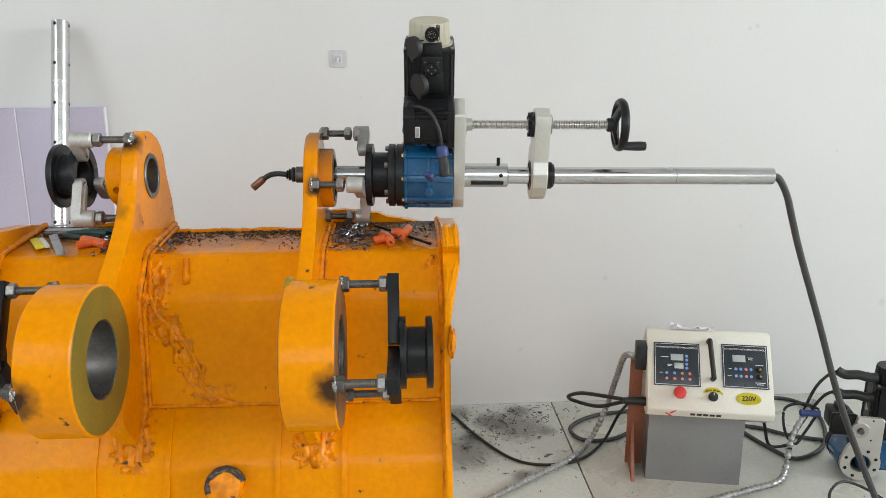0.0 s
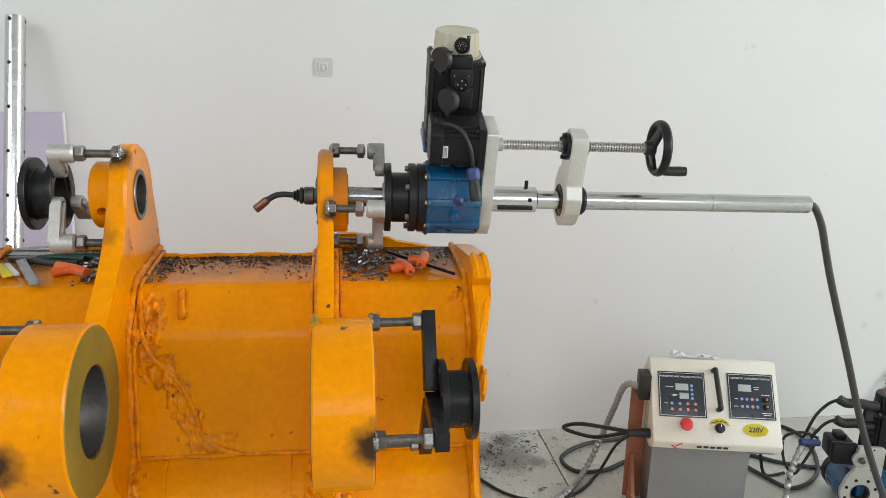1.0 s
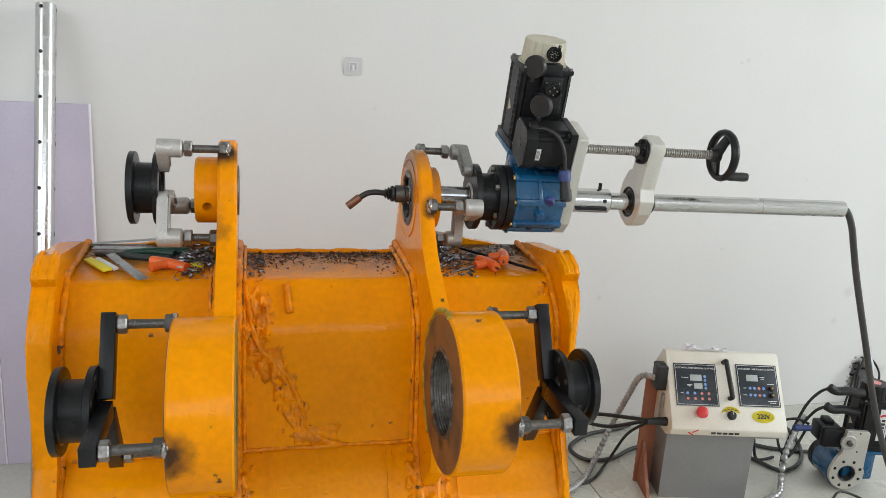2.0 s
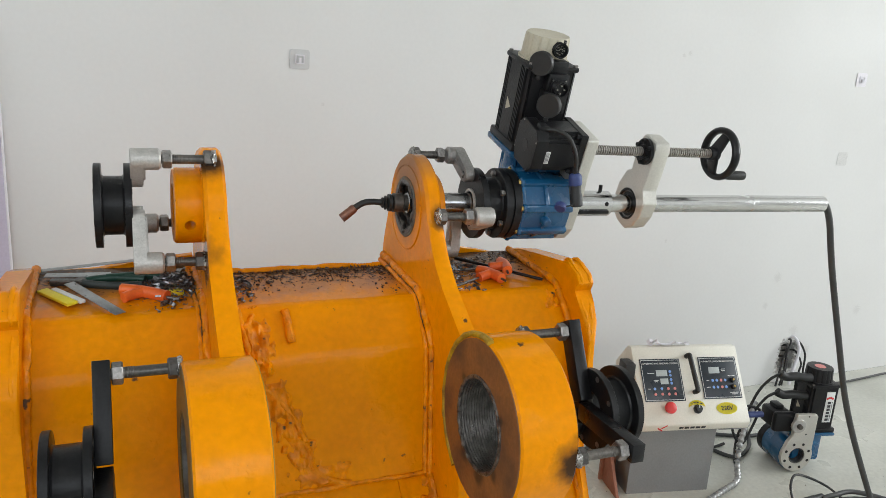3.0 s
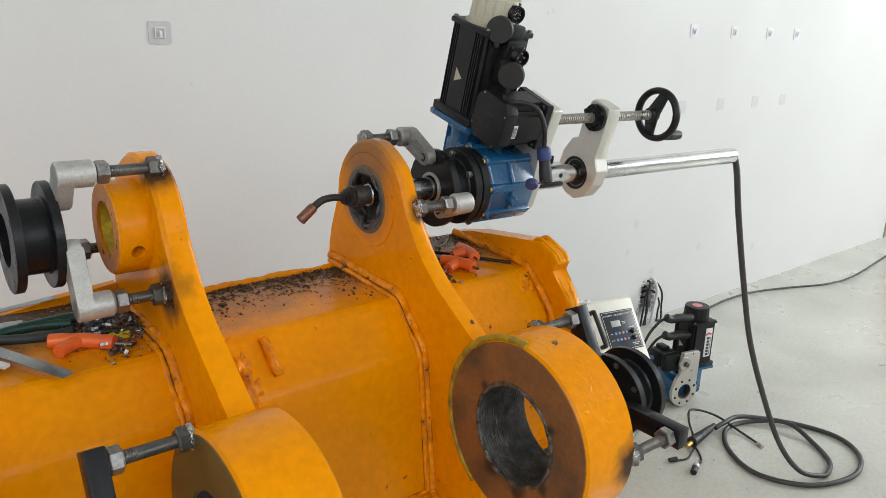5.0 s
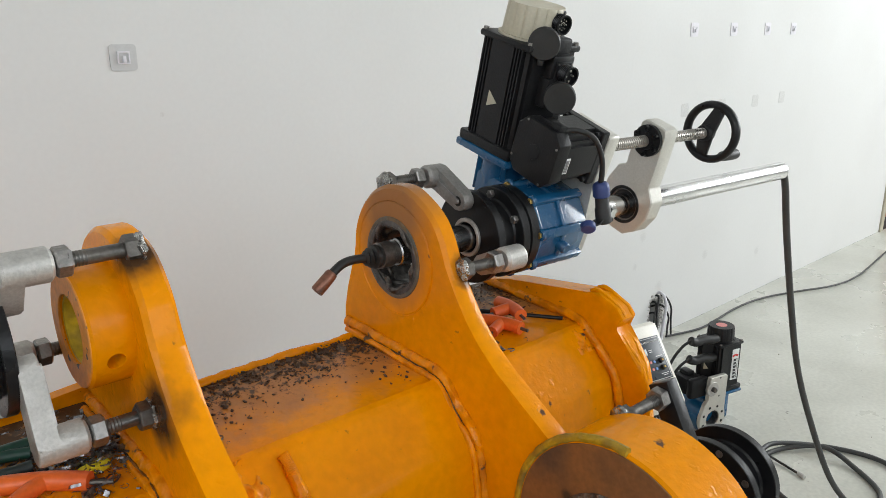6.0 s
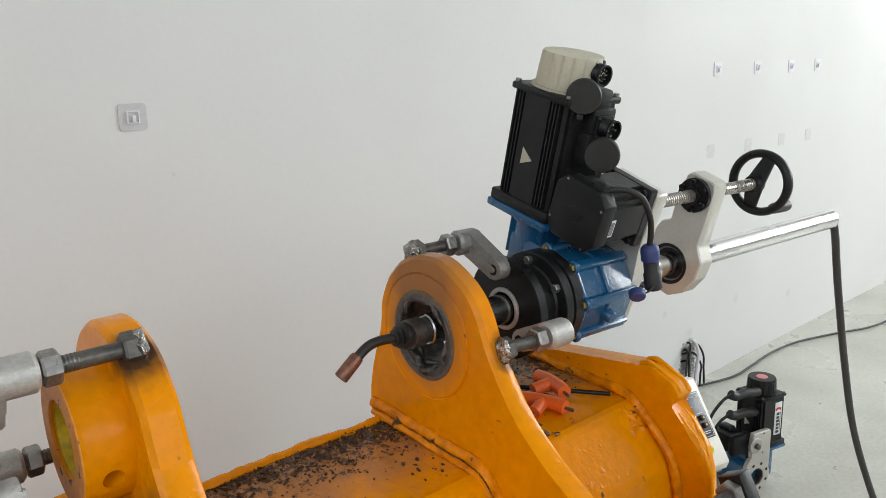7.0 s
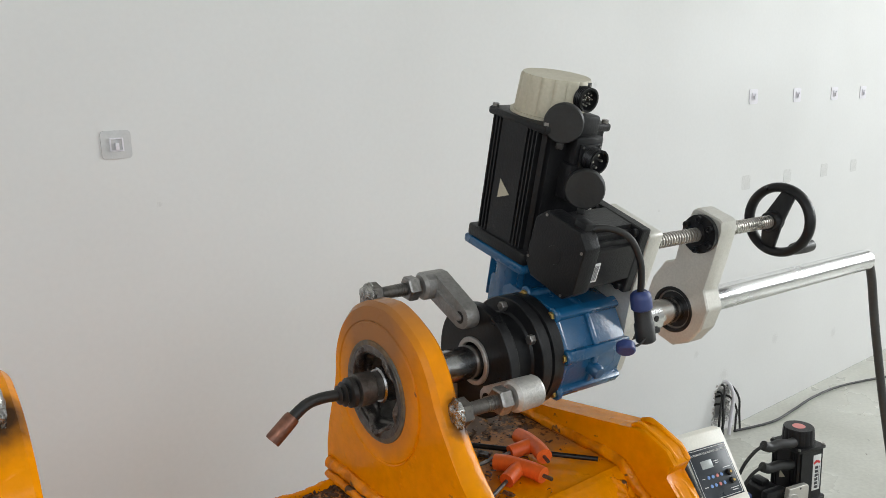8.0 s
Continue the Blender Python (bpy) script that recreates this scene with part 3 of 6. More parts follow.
EAR = ARC + [(-0.122, 0.018), (-0.133, -0.003), (-0.148, -0.030), (-0.168, -0.060), (-0.190, -0.085), (-0.216, -0.108), (-0.238, -0.125), (-0.262, -0.141), (-0.292, -0.160), (-0.325, -0.176), (-0.35, -0.2), (-0.33, -0.24), (-0.315, -0.298),
             (-0.33, -0.35), (-0.35, -0.383), (-0.372, -0.50), (-0.30, -0.585), (-0.18, -0.55), (-0.1, -0.3), (0.1, -0.19), (0.150, -0.165), (0.148, -0.122), (0.140, -0.085), (0.117, -0.02)]
for a, b, c, r in ((0.022, 0.055, (0.005, 0.001), 0.057), (-0.408, -0.368, (-0.006, 0.014), 0.051)):
    part("ear", holed(B(), [(y + (0.004 if c[1] > 0.01 else 0), z + (0.008 if c[1] > 0.01 else 0)) for y, z in EAR], a, b, c, r, 0.006, 240, 0.0016), PAINT, bucket)
    part("bore_lining", ring(B(), a - 0.0035, b + (0.033 if a > 0 else 0.0035), r + (0.0035 if a > 0 else 0.005), r - 0.007, (0, *c), 0.0015), BORE if a > 0 else BORE_CLEAN, bucket, "rough blackened bore" if a > 0 else "clean bored steel bush")
part("burnt_rim", ring(B(), 0.0190, 0.0225, 0.0655, 0.056, (0, 0.005, 0.001), 0.0012, 72), mat("burnt_grey_rim", (0.10, 0.10, 0.085), 0.6, 0.2, (0.20, 0.11, 0.04), 40, 0.9, 150, 0.2, 0.5), bucket, "grey burnt rim of the bore")
part("slag_ring", bead(B(), [(0.024 + 0.004 * math.sin(5 * t), 0.005 + (0.051 + 0.003 * math.sin(7 * t)) * math.cos(t), 0.001 + (0.051 + 0.003 * math.sin(7 * t)) * math.sin(t)) for t in np.linspace(0, 2 * math.pi, 44)], 0.0052, n=4), WELD_DARK, bucket, "dark lumpy slag in the bore")
part("slag_ring", bead(B(), [(0.040 + 0.004 * math.sin(6 * t), 0.005 + (0.0505 + 0.003 * math.sin(5 * t)) * math.cos(t), 0.001 + (0.0505 + 0.003 * math.sin(5 * t)) * math.sin(t)) for t in np.linspace(0.4, 6.6, 44)], 0.0055, n=4), BORE, bucket)
part("bore_pad", ring(B(), 0.0211, 0.0235, 0.092, 0.058, (0, 0.003, 0.0), 0.0030, 72), PAINT, bucket, "heat-tinted pad round the bore")
part("collar", ring(B(), 0.052, 0.086, 0.074, 0.055, (0, 0.005, 0.001), 0.003), PAINT, bucket)
bm = ring(B(), -0.455, -0.404, 0.0725, 0.041, (0, -0.006, 0.014), 0.003)
part("collar", bm, PAINT, bucket)
part("collar_face", ring(B(), -0.4565, -0.4535, 0.0695, 0.042, (0, -0.006, 0.014), 0.0008), ORANGE_WORN, bucket, "scraped brownish collar face")
part("collar_lining", ring(B(), -0.452, -0.408, 0.0415, 0.038, (0, -0.006, 0.014), 0.0008), mat("yellow_primer", (0.55, 0.36, 0.01), 0.5, 0, (0.25, 0.16, 0.03), 30, 0.9, 90, 0.2, 0.7), bucket, "yellow primed inner wall")
CW_ = (math.cos(radians(20)), math.sin(radians(20)))
cutter = new("cutter", bpy.data.meshes.new("cutter"))
bm = rod(B(), (-0.43, -0.006 - 0.2 * CW_[0], 0.014 - 0.2 * CW_[1]), (-0.43, -0.006 + 0.2 * CW_[0], 0.014 + 0.2 * CW_[1]), 0.0105, seg=24)
bmesh.ops.recalc_face_normals(bm, faces=bm.faces)
bm.to_mesh(cutter.data)
bm.free()
cutter.parent = bucket
for ob in [o for o in bucket.children if o.name.startswith(("collar.001", "collar_lining"))]:
    cut = ob.modifiers.new("cut", "BOOLEAN")
    cut.operation, cut.solver, cut.object = "DIFFERENCE", "EXACT", cutter
    bpy.context.view_layer.update()
    me = bpy.data.meshes.new_from_object(ob.evaluated_get(bpy.context.evaluated_depsgraph_get()))
    ob.modifiers.clear()
    ob.data = me
    me.set_sharp_from_angle(angle=radians(40))
bpy.data.objects.remove(cutter)
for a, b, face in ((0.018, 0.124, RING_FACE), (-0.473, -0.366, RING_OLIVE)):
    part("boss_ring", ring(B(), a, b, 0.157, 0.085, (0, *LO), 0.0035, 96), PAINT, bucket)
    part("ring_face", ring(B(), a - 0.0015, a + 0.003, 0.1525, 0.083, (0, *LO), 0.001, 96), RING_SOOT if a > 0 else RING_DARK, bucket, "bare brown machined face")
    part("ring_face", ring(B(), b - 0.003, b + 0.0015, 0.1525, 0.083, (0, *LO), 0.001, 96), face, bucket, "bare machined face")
    if a > 0:
        prof = []
        for i in range(40):
            x = a + 0.001 + (b - a - 0.002) * i / 39
            prof.append((x, 0.081 + (0.0012 if i % 2 else 0)))
        prof += [(b - 0.001, 0.086), (a + 0.001, 0.086)]
        part("bore_lining", lathe(B(), prof, (0, *LO), "x", 72), BORE, bucket, "ridged weld-built bore")
        part("weld_bead", bead(B(), [(a - 0.0005, LO[0] + 0.0845 * math.cos(t), LO[1] + 0.0845 * math.sin(t)) for t in np.linspace(0, 2 * math.pi, 40)], 0.0042, n=6), WELD_DARK, bucket, "dark rippled weld round the bore")
    else:
        part("bore_lining", ring(B(), a + 0.001, b - 0.001, 0.086, 0.081, (0, *LO), 0.001, 72), BORE_CLEAN, bucket, "clean bored steel")

part("back_edge", bead(B(), [(x, 0.103 + 0.003 * math.sin(x * 31), -0.1575 + 0.0015 * math.sin(x * 47)) for x in np.linspace(-0.36, 0.02, 12)], 0.0085), ORANGE, bucket)
# weld beads along the ears
for x, s in ((0.022, -1), (0.055, 1), (-0.408, -1), (-0.368, 1)):
    e = x + s * 0.002
    part("weld_bead", bead(B(), [(e, 0.135, -0.142), (e, 0.05, -0.146), (e, -0.05, -0.152), (e, -0.112, -0.158), (e, -0.15, -0.195), (e, -0.19, -0.24), (e, -0.208, -0.36), (e, -0.228, -0.505)], 0.0095), WELD_PAINT, bucket)
    e2 = e + s * 0.0125
    part("weld_bead", bead(B(), [(e2, 0.12, -0.149), (e2, 0.05, -0.152), (e2, -0.05, -0.159), (e2, -0.114, -0.165), (e2, -0.154, -0.205), (e2, -0.194, -0.25), (e2, -0.210, -0.36), (e2, -0.230, -0.505)], 0.0055), WELD_PAINT, bucket)
    part("weld_crack", tube(B(), [(e + s * 0.0095, 0.10, -0.1475), (e + s * 0.0100, 0.02, -0.151), (e + s * 0.0092, -0.06, -0.1555), (e + s * 0.0100, -0.116, -0.163), (e + s * 0.0095, -0.154, -0.2), (e + s * 0.010, -0.195, -0.247)], 0.0024, 12, 6, 0.0, 0.7), SOOT, bucket, "dark crack along the weld")
    part("weld_bead", bead(B(), [(e, -0.228, -0.51), (e, -0.27, -0.555), (e, -0.305, -0.61)], 0.011), WELD_PAINT, bucket)
part("weld_bead", bead(B(), [(0.0205, LO[0] + 0.159 * math.cos(t), LO[1] + 0.159 * math.sin(t)) for t in np.linspace(radians(-55), radians(95), 30)], 0.0062, n=6), mat("yellowed_weld", (0.42, 0.26, 0.01), 0.5, 0.1, (0.2, 0.12, 0.02), 40, 0.9, 120, 0.2, 0.6), bucket, "yellowed weld between ring and ear")
part("weld_bead", bead(B(), [(x, -0.226 + 0.002 * math.sin(x * 40), -0.508) for x in np.linspace(-0.36, 0.02, 10)], 0.0055), WELD_PAINT, bucket)
part("weld_bead", bead(B(), [(x, -0.226, -0.508) for x in np.linspace(0.07, 0.36, 8)], 0.0055), WELD_PAINT, bucket)
part("weld_bead", bead(B(), [(x, -0.226, -0.508) for x in np.linspace(-0.69, -0.41, 8)], 0.0055), WELD_PAINT, bucket)
for x0, x1, prof in ((-0.366, -0.290, [(-0.123, -0.160), (-0.140, -0.176), (-0.193, -0.236), (-0.202, -0.262), (-0.210, -0.335)]), (-0.335, -0.262, [(-0.203, -0.275), (-0.2145, -0.365)]),
                     (-0.300, -0.236, [(-0.2115, -0.335), (-0.2215, -0.425)]), (-0.275, -0.215, [(-0.2165, -0.390), (-0.2255, -0.470)]), (-0.275, -0.140, [(-0.2225, -0.445), (-0.2320, -0.513)]), (0.30, 0.348, [(-0.123, -0.160), (-0.154, -0.196)])):
    part("weld_patch", ragged(sheet(B(), prof, x0, x1, 0.02, 40, 0.0085, 14, 9.0)), WELD_PAINT, bucket, "broad lumpy repair weld painted over")
part("weld_patch", ragged(sheet(B(), [(-0.240, -0.510), (-0.276, -0.550), (-0.326, -0.630)], -0.012, 0.092, 0.02, 36, 0.009, 14, 9.0)), WELD_PAINT, bucket)
part("weld_patch", ragged(sheet(B(), [(-0.240, -0.510), (-0.276, -0.550), (-0.326, -0.630)], -0.440, -0.335, 0.02, 36, 0.009, 14, 9.0)), WELD_PAINT, bucket)
# the long ragged repair weld on the front panel
rag = [(-0.352, -0.122, -0.166), (-0.345, -0.16, -0.205), (-0.335, -0.195, -0.25), (-0.318, -0.202, -0.29), (-0.28, -0.206, -0.33), (-0.255, -0.211, -0.37), (-0.235, -0.216, -0.42), (-0.225, -0.222, -0.46), (-0.19, -0.226, -0.49), (-0.15, -0.228, -0.505)]
part("weld_bead", bead(B(), rag, 0.0062), WELD_PAINT, bucket, "long ragged painted repair weld")
part("weld_bead", bead(B(), [(-0.355, -0.175, -0.22), (-0.34, -0.198, -0.29), (-0.31, -0.2, -0.3), (-0.285, -0.205, -0.325)], 0.0055), WELD_PAINT, bucket)
part("weld_bead", bead(B(), [(-0.265, -0.131, -0.170), (-0.263, -0.140, -0.178), (-0.262, -0.152, -0.191), (-0.260, -0.170, -0.212), (-0.259, -0.174, -0.219)], 0.0085), WELD_PAINT, bucket, "short painted weld run")
for x in (0.350, -0.708):
    s = -1 if x > 0 else 1
    part("weld_bead", bead(B(), [(x, 0.13, -0.14), (x, 0.0, -0.147), (x, -0.10, -0.154), (x + s * 0.004, -0.13, -0.168), (x + s * 0.004, -0.195, -0.24), (x, -0.215, -0.37), (x, -0.232, -0.5), (x, -0.3, -0.59), (x, -0.35, -0.75)], 0.0085), WELD_PAINT, bucket)
for x in (-0.468, -0.30, -0.045, 0.11):
    part("wear_strip", sheet(B(), [(-0.232, -0.512), (-0.266, -0.543), (-0.317, -0.62), (-0.350, -0.74), (-0.357, -0.9), (-0.325, -1.05)], x - 0.006, x + 0.006, 0.006, 2, 0.001, 3), PAINT, bucket)
ML_ = Matrix.Translation((-0.165, -0.33, -0.665)) @ Vector((0.15, -0.8, 0.45)).to_track_quat("X", "Z").to_matrix().to_4x4()
bm = lathe(B(), [(-0.03, 0.0), (-0.03, 0.046), (0.01, 0.041), (0.036, 0.040), (0.042, 0.036), (0.043, 0.0)], (0, 0, 0), "x", 40, False, ML_)
for v in bm.verts:
    v.co += Vector((1, 1, 1)) * 0.006 * noise.noise(v.co * 38)
part("lug_stub", bm, WELD_PAINT, bucket, "cut-off lug stub with burnt edge")
for q, r0 in ((0.040, 0.037), (0.030, 0.041), (0.018, 0.042)):
    part("weld_bead", bead(B(), [ML_ @ Vector((q + 0.004 * math.sin(5 * t + q * 90), r0 * math.cos(t), r0 * math.sin(t))) for t in np.linspace(0.2, 3.4, 16)], 0.0058, n=5), WELD_DARK, bucket, "burnt jagged weld")
part("lug_stub", blob(B(), (0.366, -0.262, -0.345), (0.010, 0.016, 0.040), 2), WELD_PAINT, bucket)


# ---- clamping fixtures ----
def capsule(c0, r0, c1, r1, n=12):
    """The outline round two circles in (y, z)."""
    (ay, az), (by, bz) = c0, c1
    d = math.atan2(bz - az, by - ay)
    L = math.hypot(by - ay, bz - az)
    q = math.acos(max(-1, min(1, (r0 - r1) / L)))
    out = []
    for k in range(n + 1):
        t = d + q + (2 * math.pi - 2 * q) * k / n
        out.append((ay + r0 * math.cos(t), az + r0 * math.sin(t)))
    for k in range(n + 1):
        t = d - q + 2 * q * k / n
        out.append((by + r1 * math.cos(t), bz + r1 * math.sin(t)))
    return out


def stud(parent, x0, x1, c, r=0.0085, weld=True, wx=None, seed=0):
    """A threaded stud along x from its welded hexagon foot at x0 to x1, with a lock nut near x1."""
    s = 1 if x1 > x0 else -1
    part("stud", rod(B(), (x0, *c), (x1, *c), r, ch=0.001), STUD, parent)
    bm = B()
    hexnut(bm, *sorted((x0, x0 + s * 0.016)), 0.029, c, 0.0, 0.3)
    part("foot_nut", bm, STUD, parent)
    if weld:
        bm = blob(B(), (x0 - s * 0.001, *c), (0.0075, 0.0180, 0.0175), seed * 3.7, amount=0.3)
        part("weld_blob", bm, WELD_BRIGHT, parent, "bright spattered weld")
    bm = B()
    hexnut(bm, *sorted((x1 - s * 0.002, x1 + s * -0.019)), 0.030, c, r * 0.9, 0.1)
    part("lock_nut", bm, NUT, parent)
    prof = []
    for i in range(9):
        x = x1 - s * (0.021 + 0.0018 * i)
        prof.append((x, r * (1.06 if i % 2 else 0.98)))
    part("thread", lathe(B(), prof, (0, *c), "x", 16, False), STUD, parent)


def spool(parent, x0, x1, c, r=0.0785, core=0.055, bore=0.040, t=0.013, fill=NUT):
    """A flanged bearing housing between x0 and x1."""
    prof = [(x0, bore), (x0, r - 0.001), (x0 + 0.001, r), (x0 + t - 0.001, r), (x0 + t, r - 0.001), (x0 + t, core + 0.003), (x0 + t + 0.003, core), (x1 - t - 0.003, core),
            (x1 - t, core + 0.003), (x1 - t, r - 0.001), (x1 - t + 0.001, r), (x1 - 0.001, r), (x1, r - 0.001), (x1, bore + 0.012), (x1 - 0.006, bore + 0.011), (x1 - 0.006, bore)]
    part("bearing_housing", lathe(B(), prof, (0, *c), "x", 64), BLACK, parent)
    part("bearing", ring(B(), x0 + 0.012, x0 + 0.026, bore + 0.001, 0.026, (0, *c), 0.002), STUD, parent)
    # discs stand in for flange holes; the lighter fill imitates wall seen through
    for k in range(8):
        a = 2 * math.pi * k / 8 + 0.2
        for x, s in ((x0, -1), (x1, 1)):
            p = (c[0] + 0.066 * math.cos(a), c[1] + 0.066 * math.sin(a))
            bm = rod(B(), (x - s * 0.003, *p), (x + s * 0.0006, *p), 0.0056, seg=12)
            part("bolt_or_hole", bm, fill, parent)


def cast_arm(parent, xa, xb, sc, fc, material=CAST):
    """A cast arm: a boss along x round the stud at sc, and a flat arm to the flange hole at fc. xa: flange side, xb: stud side."""
    s = 1 if xb > xa else -1
    bm = B()
    rod(bm, (xa, *sc), (xb, *sc), 0.0195, ch=0.004, seg=24)
    prism(bm, capsule(sc, 0.0195, fc, 0.0165), *sorted((xa, xa + s * 0.022)), 0.003)
    prism(bm, capsule(sc, 0.006, fc, 0.004), *sorted((xa + s * 0.018, xa + s * 0.026)), 0.001)
    arm = part("clamp_arm", bm, material, parent, "grey cast clamp arm")
    bm = B()
    lathe(bm, [(xa + s * 0.0226, 0.0085), (xa + s * 0.0226, 0.0075), (xa + s * 0.0222, 0.0)], (0, *fc), "x", 16, False)
    part("socket_screw", bm, BLACK, arm)
    return arm


def bar_arm(parent, x0, x1, c, ang, r0, r1):
    """A plain black bar from the housing out to a stud, at an angle in the y-z plane."""
    m = Matrix.Translation((0, *c)) @ Matrix.Rotation(radians(ang), 4, "X")
    bm = B()
    box(bm, (x0, r0, -0.0165), (x1, r1, 0.0165), 0.0015, m)
    return part("clamp_bar", bm, BLACK, parent)


# support bearing at the far ear
UPL = (-0.006, 0.016)
fix = thing("support_bearing", MB, "black flanged bearing held by cast arms on welded studs", "bearing support")
spool(fix, -0.592, -0.528, UPL, fill=STUD)
for k, (sc, fc, x0) in enumerate((((-0.060, 0.111), (-0.034, 0.072), -0.388), ((-0.100, -0.072), (-0.068, 0.004), -0.4085), ((0.090, -0.042), (0.050, -0.014), -0.4085))):
    cast_arm(fix, -0.530, -0.478, sc, fc)
    stud(fix, x0, -0.478, sc, seed=k)

# lower fixtures on both big rings
for s, face, label in ((1, 0.1255, "ring bearing"), (-1, -0.4745, "ring bearing")):
    f = thing("ring_bearing", MB, "black flanged bearing on three bars welded to the big ring", "bearing support", "bearings on the big rings")
    for k, ang in enumerate((62, 180, 300)):
        rr = 0.148
        sc = (LO[0] + rr * math.cos(radians(ang)), LO[1] + rr * math.sin(radians(ang)))
        stud(f, face, face + s * 0.098, sc, seed=k + 5)
        xs = sorted((face + s * 0.097, face + s * 0.122))
        bar_arm(f, *xs, LO, ang, 0.0 if k == 1 else 0.0166, 0.168)
    xs = sorted((face + s * 0.122, face + s * 0.190))
    spool(f, *xs, LO, 0.076, 0.054, 0.036)

# ---- line boring machine ----
MM = Matrix.Translation(O + Vector((0, 0, 0.011))) @ pose(0, 0, 0, 0, 0.57, -3)
boring = thing("line_boring_machine", MM, "line boring and bore welding machine clamped to the ear", "boring machine")
# flange housing and clamps
prof = [(0.170, 0.026), (0.170, 0.0775), (0.171, 0.0785), (0.184, 0.0785), (0.185, 0.0775), (0.185, 0.06), (0.188, 0.057), (0.222, 0.057), (0.225, 0.06), (0.225, 0.0775), (0.226, 0.0785),
        (0.240, 0.0785), (0.241, 0.074), (0.244, 0.074), (0.245, 0.0785), (0.262, 0.0785), (0.263, 0.0775), (0.263, 0.026)]
part("flange_housing", lathe(B(), prof, (0, 0, 0), "x", 72), BLACK, boring)
part("seal_ring", ring(B(), 0.166, 0.172, 0.033, 0.026, (0, 0, 0), 0.001), CAST, boring)
for k in range(6):
    t = radians(30 + 60 * k)
    bm = B()
    hexnut(bm, 0.216, 0.225, 0.012, (0.067 * math.cos(t), 0.067 * math.sin(t)))
    part("bolt_or_hole", bm, NUT, boring)
for k, (ang, fa) in enumerate(((57.5, 90), (177.5, 210), (-62.5, -30))):
    sc = (0.1245 * math.cos(radians(ang)), 0.1245 * math.sin(radians(ang)) - 0.009)
    fc = (0.064 * math.cos(radians(fa)), 0.064 * math.sin(radians(fa)))
    cast_arm(boring, 0.170, 0.130, sc, fc, CAST_GREY if k == 0 else CAST)
    stud(boring, 0.050, 0.126, sc, seed=k + 9)
# bar, torch
# bright steel bar; its base colour is lowered to imitate dark reflections
part("boring_bar", rod(B(), (0.02, 0, 0), (0.27, 0, 0), 0.0225, ch=0.002, seg=40), mat("reflection_darkened_steel", (0.36, 0.36, 0.365), 0.2, 0.97, (0.27, 0.27, 0.27), 30, 0.6, 200, 0.06, 0.06), boring, "ground steel boring bar darkened for mirrored surroundings")
part("torch_nut", lathe(B(), [(-0.012, 0.0), (-0.012, 0.014), (-0.010, 0.0205), (0.010, 0.0205), (0.012, 0.018), (0.024, 0.018), (0.024, 0)], (0, 0, 0), "x", 36, False), STUD, boring, "knurled steel torch nut")
bm = B()
lathe(bm, [(-0.036, 0), (-0.036, 0.008), (-0.033, 0.012), (-0.030, 0.009), (-0.027, 0.0155), (-0.023, 0.012), (-0.020, 0.0185), (-0.014, 0.0185), (-0.012, 0.014), (-0.012, 0)], (0, 0, 0), "x", 28, False)
part("rubber_boot", bm, RUBBER, boring)
part("torch_neck", tube(B(), [(-0.03, 0, 0.0), (-0.055, 0, 0.002), (-0.076, -0.001, -0.001), (-0.096, -0.002, -0.013)], 0.0068, 8, 14), RUBBER, boring)
part("copper_nozzle", lathe(B(), [(0, 0), (0, 0.0085), (0.004, 0.0095), (0.034, 0.0098), (0.036, 0.0092), (0.036, 0.0065), (0.028, 0.006), (0.028, 0)], (0, 0, 0), "x", 24, False, Matrix.Translation((-0.093, -0.002, -0.0105)) @ pose(0, 0, 0, 0, -40, 0) @ Matrix.Rotation(math.pi, 4, "Z")), COPPER, boring)

# everything past here is turned about the bar
MT = Matrix.Rotation(radians(20), 4, "X")


def turned(bm):
    bmesh.ops.transform(bm, matrix=MT, verts=bm.verts)
    return bm


# the servo stands a little straighter than the feed plate
MV = Matrix.Rotation(radians(14), 4, "X")


def raised(bm):
    bmesh.ops.transform(bm, matrix=MV, verts=bm.verts)
    return bm


bm = B()
oct8 = [(0.071 * math.cos(radians(22.5 + 45 * k)) / 0.924, 0.071 * math.sin(radians(22.5 + 45 * k)) / 0.924) for k in range(8)]
prism(bm, oct8, 0.266, 0.384, 0.002)
gear = part("gearbox", turned(bm), BLUE, boring, "blue painted worm gearbox")
part("front_flange", turned(prism(B(), [(y * 1.03, z * 1.03) for y, z in oct8], 0.263, 0.273, 0.002)), BLUE, gear)
for k in range(8):
    t = radians(22.5 + 45 * k)
    bm = box(B(), (0.264, 0.070, -0.0085), (0.386, 0.0825, 0.0085), 0.0035, Matrix.Rotation(t, 4, "X"))
    rod(bm, (0.263, 0.0765 * math.cos(t), 0.0765 * math.sin(t)), (0.272, 0.0765 * math.cos(t), 0.0765 * math.sin(t)), 0.0105, ch=0.002)
    part("casting_rib", turned(bm), BLUE, gear)
for k in range(8):
    t = radians(45 * k)
    part("casting_rib", turned(box(B(), (0.319, 0.066, -0.024), (0.329, 0.0755, 0.024), 0.003, Matrix.Rotation(t, 4, "X"))), BLUE, gear)
for k in range(8):
    t = radians(22.5 + 45 * k)
    p = (0.0765 * math.cos(t), 0.0765 * math.sin(t))
    for x0, x1 in ((0.2585, 0.2665), (0.3755, 0.3835)):
        bm = B()
        hexnut(bm, x0, x1, 0.011, p)
        part("bolt_or_hole", turned(bm), BRASS if x0 < 0.3 else NUT, gear)
bm = B()
